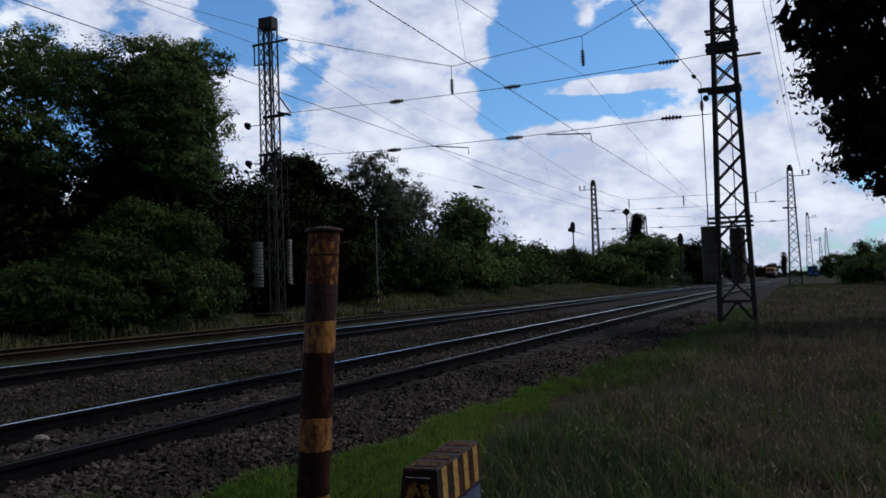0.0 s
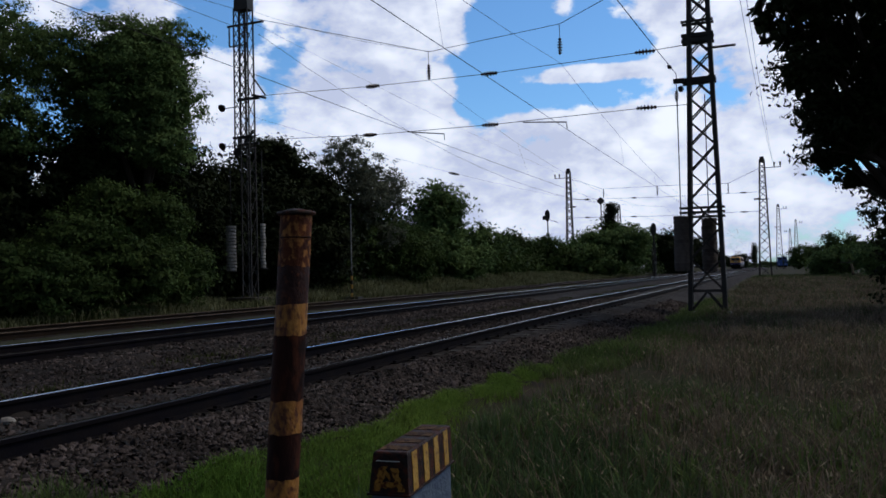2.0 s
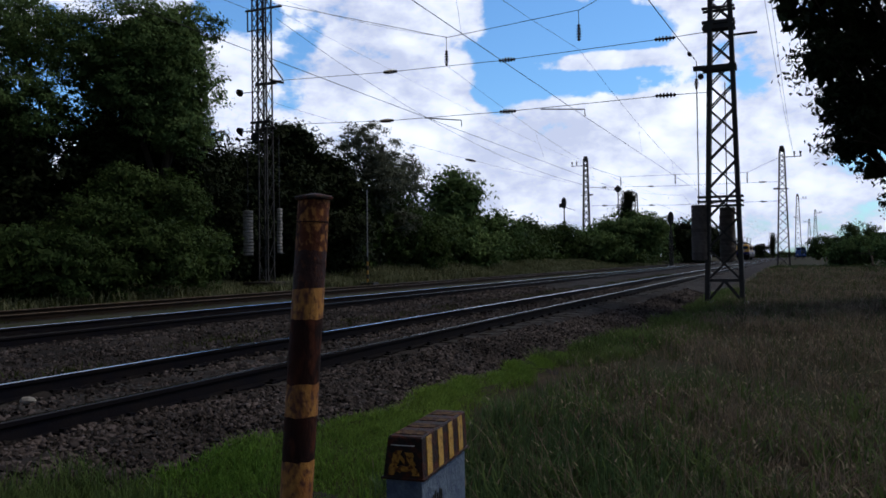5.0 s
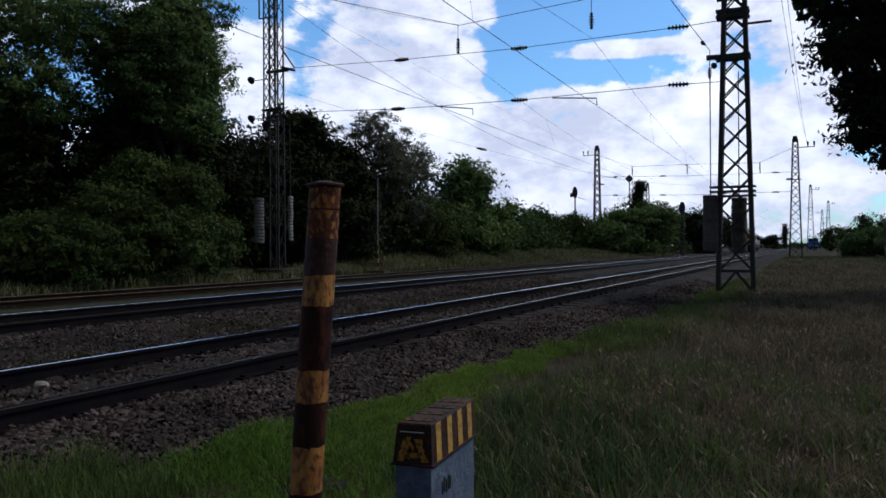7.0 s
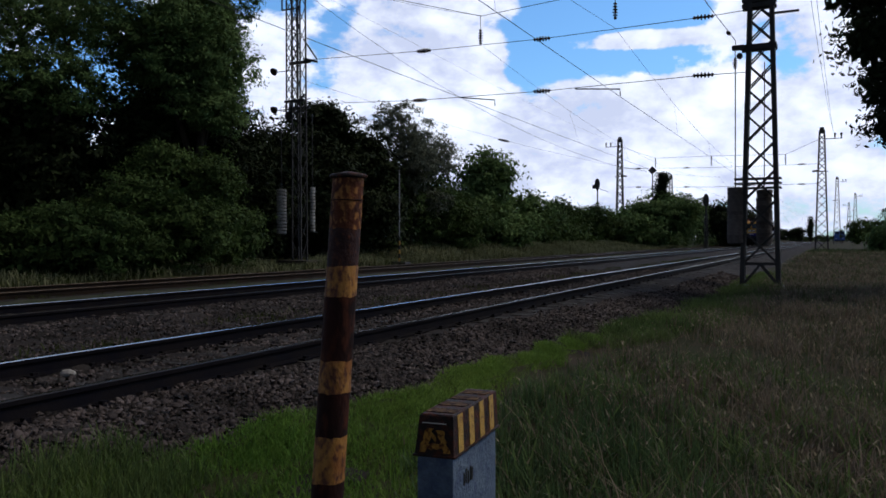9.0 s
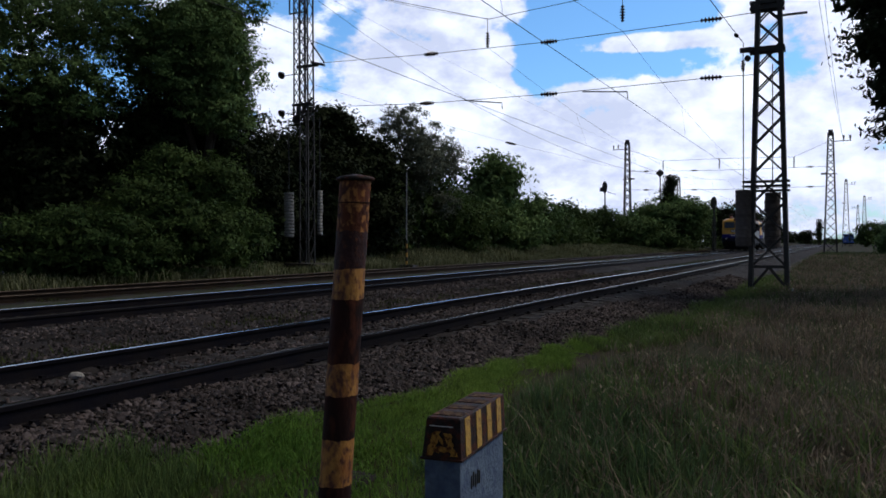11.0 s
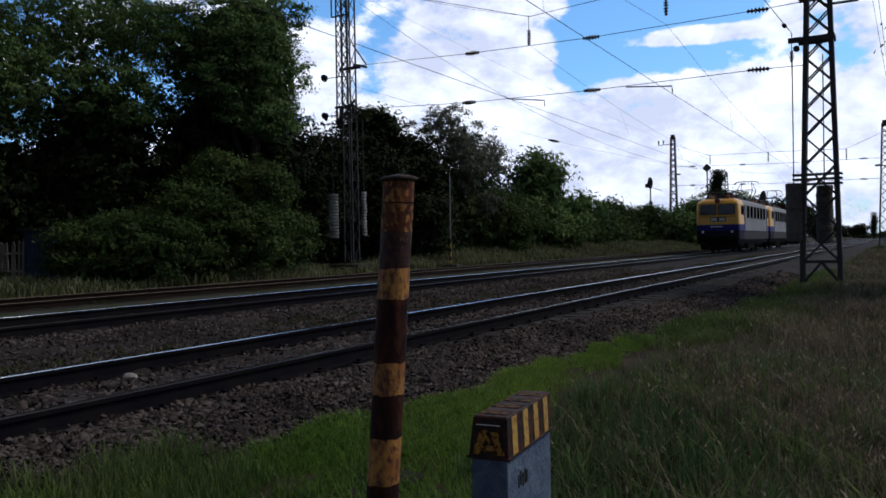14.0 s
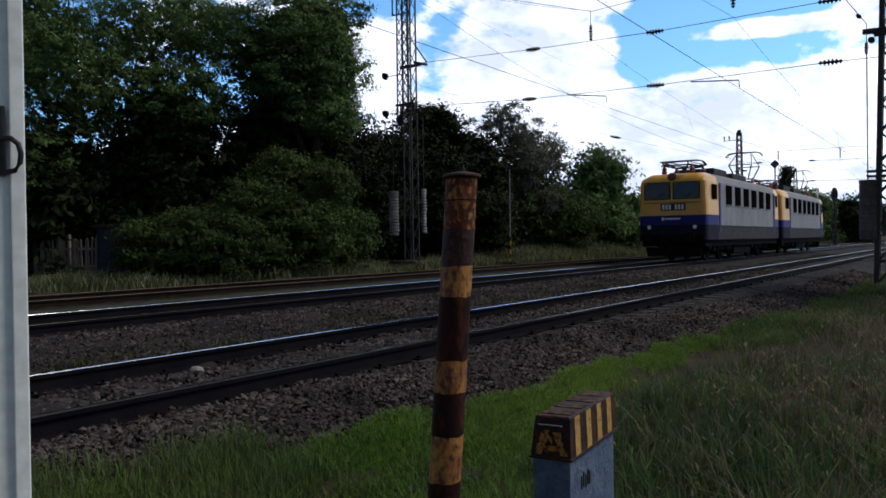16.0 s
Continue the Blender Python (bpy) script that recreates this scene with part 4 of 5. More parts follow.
tree("bush", (-23.0, 43.4, 0.3), [(-22.7, 44.6, 3.3, 2.5, 2.3), (-23.6, 41.8, 3.2, 2.2, 2.7), (-22.4, 48.0, 2.4, 2.2, 2.0)], 24000, 0.13, "leaf_bush", "broad green bush under the willow", 0.12, 9)
tree("tree", (-23.3, 56.5, 0.3), [(-23.0, 55.4, 5.7, 2.3, 2.1), (-23.8, 55.1, 3.2, 3.4, 2.3), (-22.8, 60.9, 3.3, 2.7, 2.3), (-22.6, 57.5, 2.0, 3.0, 1.7)], 24000, 0.18, "leaf", "rounded dark green tree", 0.18, 10)
tree("bush", (-26.3, 84, 0.3), [(-27.5, 85.7, 4.0, 2.5, 2.2), (-25.3, 91.6, 2.8, 4.0, 2.2), (-26.0, 75.6, 2.3, 3.4, 1.8), (-25.5, 82, 1.8, 3.4, 1.5), (-24.5, 68, 2.2, 3.2, 1.9)], 22000, 0.2, "leaf_bush", "long dark hedge of bushes", 0.14, 11)
tree("tree", (-19.5, 103.6, 0.3), [(-19.9, 103.1, 4.6, 4.2, 2.5), (-16.6, 103.7, 4.0, 2.8, 2.3), (-22.8, 97.4, 3.0, 3.5, 2.2), (-18.6, 106.3, 6.0, 1.8, 1.4), (-20.5, 103, 2.2, 3.4, 2.0), (-21.5, 99, 2.0, 3.2, 1.8)], 26000, 0.22, "leaf", "cluster of green trees with shoots on top", 0.2, 12, 0.25)
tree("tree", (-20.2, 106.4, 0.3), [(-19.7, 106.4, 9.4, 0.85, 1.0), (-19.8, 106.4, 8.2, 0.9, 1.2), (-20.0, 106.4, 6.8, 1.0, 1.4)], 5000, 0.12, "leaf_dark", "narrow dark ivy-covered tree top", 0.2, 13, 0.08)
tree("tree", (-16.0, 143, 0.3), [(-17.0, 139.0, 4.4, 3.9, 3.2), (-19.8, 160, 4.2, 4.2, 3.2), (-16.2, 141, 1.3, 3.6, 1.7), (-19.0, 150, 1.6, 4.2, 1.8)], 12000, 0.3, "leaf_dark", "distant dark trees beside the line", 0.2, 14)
tree("tree", (-14.0, 430, 0.3), [(-16.0, 430, 4.0, 4.6, 3.6), (-22.0, 432, 3.4, 4.0, 3.2)], 4000, 0.36, "leaf_dark", "distant round dark green tree", 0.3, 15)
tree("tree", (-27.0, 306, 0.3), [(-30, 300, 6.5, 7, 6.2), (-24.5, 310, 5, 5.5, 5), (-21, 330, 4, 4.5, 4)], 6000, 0.5, "leaf_dark", "distant dark wood beside the line", 0.3, 21)
tree("poplar_tree", (-9.0, 430, 0.3), [(-9.0, 430, 8.2, 1.3, 4.2), (-9.0, 430, 4.0, 1.3, 3.4)], 3500, 0.28, "leaf_dark", "distant narrow dark green poplar", 0.4, 16)
tree("hedge", (8.0, 520, 0.3), [(-40 + 4.2 * k, 520 + 6 * math.sin(k * 2.1), 1.4 + 0.7 * math.sin(k * 1.7) ** 2, 3.2, 1.6 + 0.9 * math.sin(k * 1.3) ** 2) for k in range(17)], 10000, 0.34, "leaf_bush", "low green hedge far off at the horizon", 0.14, 72)
tree("bush", (7.0, 205, 0.3), [(5.2, 200, 2.4, 2.6, 2.6), (8.4, 206, 3.4, 3.2, 3.4), (12.5, 208, 4.0, 3.6, 3.8), (16.5, 206, 4.2, 4.0, 3.6)], 9000, 0.3, "leaf_bush", "distant dark bushes behind the field", 0.14, 71)
tree("bush", (6.8, 84, 0.3), [(4.6, 92.0, 1.2, 1.6, 1.2), (6.6, 89.8, 1.7, 2.4, 1.7), (8.6, 79.6, 1.8, 2.6, 1.9)], 12000, 0.17, "leaf", "green bushes at the edge of the field", 0.12, 17)
tree("bush", (8.6, 55, 0.2), [(8.2, 59.4, 2.1, 2.1, 2.2), (8.5, 49.3, 2.1, 2.1, 2.2), (11, 52, 2.6, 2.6, 2.6)], 10000, 0.16, "leaf_dark", "dark bushes at the edge of the field", 0.12, 18)
# the last two masses, mostly out of view, are added to shade the field
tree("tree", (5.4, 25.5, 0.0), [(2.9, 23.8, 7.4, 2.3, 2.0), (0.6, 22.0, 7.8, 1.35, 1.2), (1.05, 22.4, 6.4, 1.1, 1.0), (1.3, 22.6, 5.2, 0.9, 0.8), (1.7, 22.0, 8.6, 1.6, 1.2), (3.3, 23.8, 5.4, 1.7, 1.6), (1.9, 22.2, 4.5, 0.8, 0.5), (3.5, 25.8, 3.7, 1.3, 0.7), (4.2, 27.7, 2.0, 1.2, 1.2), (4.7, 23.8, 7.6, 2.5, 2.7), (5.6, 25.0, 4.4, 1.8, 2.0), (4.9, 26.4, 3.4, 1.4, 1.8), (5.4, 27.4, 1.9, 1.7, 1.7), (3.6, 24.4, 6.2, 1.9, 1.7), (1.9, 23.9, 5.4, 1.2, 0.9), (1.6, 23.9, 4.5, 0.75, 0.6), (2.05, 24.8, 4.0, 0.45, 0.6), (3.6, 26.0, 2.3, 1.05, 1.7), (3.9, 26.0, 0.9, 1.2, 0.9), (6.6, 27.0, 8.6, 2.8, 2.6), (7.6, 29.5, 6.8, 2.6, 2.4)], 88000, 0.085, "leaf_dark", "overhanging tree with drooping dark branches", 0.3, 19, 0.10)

# near ones get the near-black leaves: gloom below the trees is coloured in
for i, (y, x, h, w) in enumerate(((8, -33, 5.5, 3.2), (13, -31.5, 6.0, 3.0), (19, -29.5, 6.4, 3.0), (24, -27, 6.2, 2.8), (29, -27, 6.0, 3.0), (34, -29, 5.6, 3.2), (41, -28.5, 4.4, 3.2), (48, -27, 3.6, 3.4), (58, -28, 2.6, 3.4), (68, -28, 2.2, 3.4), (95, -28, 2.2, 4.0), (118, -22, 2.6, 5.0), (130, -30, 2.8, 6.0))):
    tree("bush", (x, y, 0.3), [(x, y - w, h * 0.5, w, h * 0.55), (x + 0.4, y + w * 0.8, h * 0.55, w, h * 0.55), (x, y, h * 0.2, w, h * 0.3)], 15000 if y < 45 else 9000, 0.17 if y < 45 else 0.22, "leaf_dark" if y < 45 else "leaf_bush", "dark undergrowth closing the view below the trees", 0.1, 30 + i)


# added fill mass; its dark leaf colour stands for the shade under the crowns
tree("tree", (-25.0, 22.5, 0.3), [(-24.6, 23.6, 4.9, 2.5, 2.3), (-26.6, 20.4, 4.4, 2.8, 2.4), (-23.6, 26.2, 4.8, 2.2, 2.6), (-28.4, 18.0, 3.6, 2.6, 2.4), (-30.5, 15.5, 3.4, 2.8, 2.6), (-25.5, 21.5, 2.2, 3.0, 1.8)], 54000, 0.105, "leaf_dark", "leafy fill below the tall trees, coloured dark as shade", 0.16, 60)


# ---- the striped post ----
def striped_post():
    foot, head = Vector((-1.549, 2.214, -0.05)), Vector((-1.449, 2.281, 1.672))
    t = thing("bollard_post", (0, 0, 0), "leaning rusty steel post with yellow and black bands", "post")
    at = lambda z: foot.lerp(head, (z - foot.z) / (head.z - foot.z))
    rn = random.Random(5)
    for z0, z1, m, lab in ((-0.05, 0.36, "post_yellow", "flaking yellow band"), (0.36, 0.645, "post_dark", "black band"), (0.645, 0.80, "post_yellow", "flaking yellow band"), (0.80, 0.945, "post_dark", "rust-stained black band"), (0.945, 1.053, "post_yellow", "flaking yellow band"),
                           (1.053, 1.264, "post_dark", "rust-stained black band"), (1.264, 1.365, "post_yellow", "rusted yellow band"), (1.365, 1.49, "post_rust", "rusty brown band"), (1.49, 1.661, "post_orange", "orange rusted band with yellow remains")):
        n = 24
        rings = []
        for z in np.linspace(z0, z1, max(3, int((z1 - z0) / 0.02))):
            c = at(float(z))
            ring = []
            for k in range(n):
                u, v = math.cos(2 * math.pi * k / n), math.sin(2 * math.pi * k / n)
                rad = 0.0525 + 0.003 * (1 - z / 1.6) + 0.0012 * noise.noise((u * 2, v * 2, z * 14))
                # the painted edges run unevenly round the tube
                edge = 0.007 * noise.noise((u * 2.6, v * 2.6, z * 17)) * float(np.interp(z, [1.6, 1.66], [1, 0]))
                ring.append((c.x + u * rad, c.y + v * rad, z + edge))
            rings.append(ring)
        part("band", Shape().loft(rings, cap=False), m, t, lab, smooth=True)
    c = at(1.660)
    part("cap", Shape().tube([c - Vector((0, 0, 0.002)), c + Vector((0, 0, 0.006)), c + Vector((0, 0, 0.012)), c + Vector((0, 0, 0.021))], [0.060, 0.066, 0.058, 0.014], 22), "mark_black", t, "rusty domed steel cap", smooth=True)
    part("weld_seam", Shape().tube([at(1.585) + Vector((0.0535 * math.cos(a), 0.0535 * math.sin(a), 0)) for a in np.linspace(-2.2, 0.2, 12)], 0.0025, 5), "post_dark", t)
    return t


striped_post()


# ---- the concrete marker with its striped cap ----
def marker():
    L, S, z0, z1 = 0.57, 0.160, 0.618, 0.782
    t = thing("marker_stone", (-1.283, 2.752, 0), "bluish grey concrete marker with yellow and black striped cap", "marker post", turn=5)
    part("body", Shape().box((-S / 2, L / 2, 0.29), (S - 0.012, L - 0.016, 0.70)), "mark_body", t, bevel=0.006)
    ring = lambda z, o: [(-S - o, -o, z), (o, -o, z), (o, L + o, z), (-S - o, L + o, z)]
    slant = lambda z, o: [(-S - o + 0.014, -o, z), (o, -o, z), (o, L + o, z), (-S - o + 0.014, L + o, z)]
    part("cap", Shape().loft([ring(z0, 0.008), ring(z0 + 0.008, 0.008), ring(z0 + 0.009, 0.001), slant(z1 - 0.006, -0.004), slant(z1, -0.010)]), "mark_black", t, "worn black cap", bevel=0.002)
    for i in range(4):
        y = 0.05 + i * 0.133
        w = 0.057
        part("stripe", Shape().loft([[(0.0025, y, z0 + 0.01), (0.0045, y, z0 + 0.01), (0.0045, y + w, z0 + 0.01), (0.0025, y + w, z0 + 0.01)],
                                     [(-0.004, y, z1 - 0.008), (-0.0015, y, z1 - 0.008), (-0.0015, y + w, z1 - 0.008), (-0.004, y + w, z1 - 0.008)]]), "mark_yellow", t, "worn yellow stripe")
        part("stripe", Shape().box((-S / 2 + 0.007, y + w / 2 - 0.002, z1 + 0.0012), (S - 0.042, w + 0.012, 0.0024)), "mark_top", t, "stripe faded pale on top")
    rn = random.Random(3)
    for x0, h0, x1, h1, w in ((-0.126, 0.010, -0.096, 0.104, 0.030), (-0.028, 0.012, -0.056, 0.098, 0.028), (-0.118, 0.030, -0.040, 0.040, 0.024), (-0.098, 0.088, -0.070, 0.060, 0.022)):
        left, right = [], []
        for k in range(9):
            f = k / 8
            x, h = x0 + (x1 - x0) * f + rn.uniform(-0.003, 0.003), h0 + (h1 - h0) * f
            a, c = w * rn.uniform(0.25, 0.6), w * rn.uniform(0.25, 0.6)
            up = abs(h1 - h0) > 0.03
            left.append((x - a, z0 + 0.008 + h) if up else (x, z0 + 0.008 + h + a))
            right.append((x + c, z0 + 0.008 + h) if up else (x, z0 + 0.008 + h - c))
        d = rn.uniform(0, 0.0008)
        part("paint_smear", Shape().prism(left + right[::-1], -0.0062 - d, -0.0035), "mark_smear", t, "smeared remains of yellow paint")
    part("chip", Shape().box((-S / 2, -0.0008, z1 - 0.033), (S * 0.6, 0.004, 0.0022)), "white", t, "pale scratch")
    for i, (y, z, h) in enumerate(((0.135, 0.505, 0.05), (0.16, 0.512, 0.055), (0.186, 0.50, 0.05), (0.212, 0.508, 0.055), (0.232, 0.502, 0.05))):
        part("writing_bar", Shape().box((-0.0045, y, z), (0.003, 0.012, h)), "plate", t, "dark painted mark")
    return t


marker()


# ---- the white door beside the viewer ----
def white_door():
    t = thing("door", (-1.05, 0.58, 0.0), "white painted door leaf standing open with black handle", "door", turn=61.1)
    # local x runs along the leaf, away from the free edge; local y away from the viewer
    part("leaf", Shape().box((-0.4, 0.024, 1.06), (0.80, 0.044, 2.12)), "door_white", t, bevel=0.003)
    part("edge_bead", Shape().box((-0.009, -0.002, 1.06), (0.018, 0.008, 2.10)), "door_white", t, bevel=0.002)
    part("lock_plate", Shape().box((-0.027, -0.006, 1.585), (0.010, 0.012, 0.09)), "iron", t, "black iron lock plate", bevel=0.003)
    loop = [(-0.027, -0.012, 1.588), (-0.016, -0.020, 1.587), (-0.008, -0.022, 1.580), (-0.005, -0.022, 1.568), (-0.006, -0.022, 1.556), (-0.012, -0.020, 1.546), (-0.027, -0.012, 1.543)]
    part("handle", Shape().tube(loop, 0.0034, 8), "iron", t, "black iron loop handle", smooth=True)
    return t


white_door()


# ---- small things beyond the tracks ----
def striped_stake():
    t = thing("striped_stake", (-18.0, 32.6, 0.33), "thin pale pole with black and yellow striped foot", "pole")
    part("pole", Shape().tube([(0, 0, 1.3), (0.02, 0, 4.4)], 0.03, 8), "concrete", t)
    for i in range(6):
        part("stripe", Shape().tube([(0, 0, 0.1 + i * 0.2), (0, 0, 0.3 + i * 0.2)], 0.05, 10), "plate" if i % 2 else "mark_yellow", t)
    part("foot", Shape().box((0, 0, 0.05), (0.9, 0.5, 0.16)), "steel", t, bevel=0.02)


striped_stake()


def paling_fence():
    t = thing("paling_fence", (-27.6, 16.2, 0.35), "weathered grey wooden paling fence with gaps", "fence", turn=12)
    slat = Shape().prism([(-0.045, 0.05), (0.045, 0.05), (0.045, 1.32), (0.0, 1.4), (-0.045, 1.32)], -0.01, 0.01).mesh("slat")
    rn = random.Random(2)
    for i in range(20):
        part("slat", slat, "old_wood", t, at=pose(-0.9 + i * 0.15, 0, rn.uniform(-0.06, 0.04), 0, rn.uniform(-3, 3), 0))
    for z in (0.4, 1.0):
        part("rail", Shape().box((0.5, 0.03, z), (3.0, 0.03, 0.08)), "old_wood", t)
    for x in (-0.95, 0.7, 2.05):
        part("fence_post", Shape().box((x, 0.06, 0.75), (0.1, 0.1, 1.55)), "old_wood", t, bevel=0.01)


paling_fence()


def blue_shed():
    t = thing("garden_shed", (-23.9, 15.9, 0.33), "small faded blue sheet metal shed half hidden by bush", "shed", turn=-4)
    part("wall", Shape().box((0, 0.9, 0.88), (1.7, 1.6, 1.76)), "shed_blue", t, bevel=0.01)
    part("roof", Shape().box((0, 0.88, 1.80), (1.9, 1.84, 0.07), Matrix.Rotation(0.03, 4, "X")), "steel", t, bevel=0.01)
    for i in range(7):
        part("seam", Shape().box((-0.75 + i * 0.25, 0.092, 0.88), (0.025, 0.02, 1.7)), "shed_blue", t)
    part("door", Shape().box((-0.25, 0.08, 0.82), (0.72, 0.03, 1.6)), "shed_blue", t, bevel=0.005)
    part("handle", Shape().box((0.02, 0.055, 0.85), (0.03, 0.03, 0.14)), "grey_steel", t)


blue_shed()


def signal(place, h, label, arm=False):
    t = thing("railway_signal", place, label, "railway signal", "signals beside the line")
    part("mast", Shape().tube([(0, 0, 0), (0, 0, h)], 0.09, 8), "steel", t)
    part("ladder", lattice(Shape(), 0.4, 0.35, 0, h * 0.75, 8, 0.04, 0.03), "steel", t)
    part("backboard", Shape().prism([(0.34 * math.cos(a), h + 0.3 + 0.75 * math.sin(a)) for a in np.linspace(0, 6.283, 15)[:-1]], -0.12, -0.06), "plate", t, "black rounded backboard")
    for z in (-0.1, 0.3, 0.7):
        part("hood", Shape().tube([(0, -0.12, h + z), (0, -0.38, h + z)], 0.13, 10), "plate", t)
    part("base", Shape().box((0, 0, 0.1), (0.7, 0.7, 0.3)), "concrete", t, bevel=0.02)
    if arm:
        part("side_lamp", Shape().box((-0.45, 0, h), (0.35, 0.3, 0.5)).bar((-0.5, 0, h), (1.4, 0, h - 0.7), 0.06), "steel", t)


signal((-12.75, 95, 0.22), 5.4, "dark railway signal between the tracks")
signal((-27.0, 101.5, 0.3), 8.0, "dark railway signal with side arm above bushes", True)
signal((-14.0, 205, 0.2), 6.0, "dark distant railway signal beside the line")


def diamond_sign():
    t = thing("distant_signal", (-20.75, 105.2, 0.3), "tall post with dark diamond board", "railway signal", "signals beside the line")
    part("mast", Shape().tube([(0, 0, 0), (0, 0, 10.4)], 0.08, 8), "steel", t)
    part("diamond", Shape().prism([(-0.55, 10.1), (0, 9.55), (0.55, 10.1), (0, 10.65)], -0.14, -0.09), "plate", t, "dark diamond-shaped board")


diamond_sign()


def house():
    t = thing("house", (-38, 126, 0.3), "low grey house roof behind the hedge", "house", turn=10)
    part("wall", Shape().box((0, 3, 2.1), (9, 6, 4.2)), "plaster", t)
    part("roof", Shape().loft([[(-4.8, -0.5, 4.2), (4.8, -0.5, 4.2), (4.8, 6.5, 4.2), (-4.8, 6.5, 4.2)], [(-4.6, 2.9, 6.0), (4.6, 2.9, 6.0), (4.6, 3.1, 6.0), (-4.6, 3.1, 6.0)]]), "tiles", t, "grey sheet roof")
    part("chimney", Shape().box((-0.6, 3.2, 6.6), (0.5, 0.5, 1.8)), "plaster", t)
    for x in (-2.5, 1.8):
        part("window", Shape().box((x, -0.02, 2.4), (1.2, 0.08, 1.3)), "window", t)


house()


def pale_stones():
    rn = random.Random(8)
    for (x, y, z, r) in ((-5.95, 4.84, 0.28, 0.062), (-9.6, 11.0, 0.27, 0.04), (-22.4, 15.4, 0.36, 0.16), (-4.25, 4.9, 0.27, 0.022), (-4.4, 5.3, 0.27, 0.028), (-7.9, 9.6, 0.18, 0.035), (-12.9, 9.9, 0.27, 0.04)):
        s = Shape().tube([(-r, 0, 0), (-r * 0.7, 0.01, r * 0.1), (0.1 * r, 0, r * 0.15), (r * 0.75, -0.01, r * 0.08), (r, 0, 0)], [r * 0.2, r * 0.5, r * 0.55, r * 0.4, r * 0.12], 7)
        ob = part("pale_stone", s, "pale", None, at=pose(x, y, z + r * 0.3, 0, 0, rn.uniform(0, 180)))
        tagged(ob, "pale lump of limestone lying beside the rails", "stone", "pale stones")


pale_stones()


def far_blue_vehicle():
    t = thing("shunting_locomotive", (2.2, 250, 0.45), "small bright blue locomotive standing far off", "locomotive")
    part("body", Shape().box((0, 3.5, 1.6), (2.7, 7.0, 1.6)), "loco_blue", t, bevel=0.08)
    part("cab", Shape().box((0, 1.2, 2.7), (2.6, 2.0, 1.2)), "loco_blue", t, bevel=0.08)
    for x in (-0.65, 0.65):
        part("window", Shape().box((x, 0.19, 2.85), (1.0, 0.04, 0.6)), "window", t)
        part("headlight", Shape().tube([(x * 1.3, -0.03, 1.3), (x * 1.3, 0.03, 1.3)], 0.13, 10), "lens", t)
    part("frame", Shape().box((0, 3.5, 0.62), (2.5, 7.2, 0.4)), "under", t)
    for y in (1.2, 5.8):
        for x in (-0.75, 0.75):
            part("wheel", Shape().tube([(x - 0.06, y, 0.4), (x + 0.06, y, 0.4)], 0.42, 14), "under", t)
    tr = thing("track", (2.2, 0, 0.0), "distant siding track under the blue locomotive", "railway track", "tracks", "structure")
    for s in (-1, 1):
        part("rail", Shape().prism([(s * 0.75 - 0.05, 0.30), (s * 0.75 + 0.05, 0.30), (s * 0.75 + 0.035, 0.45), (s * 0.75 - 0.035, 0.45)], 225, 420), "rail_rust", tr)


far_blue_vehicle()


# ---- the two locomotives ----
LEN = 14.6


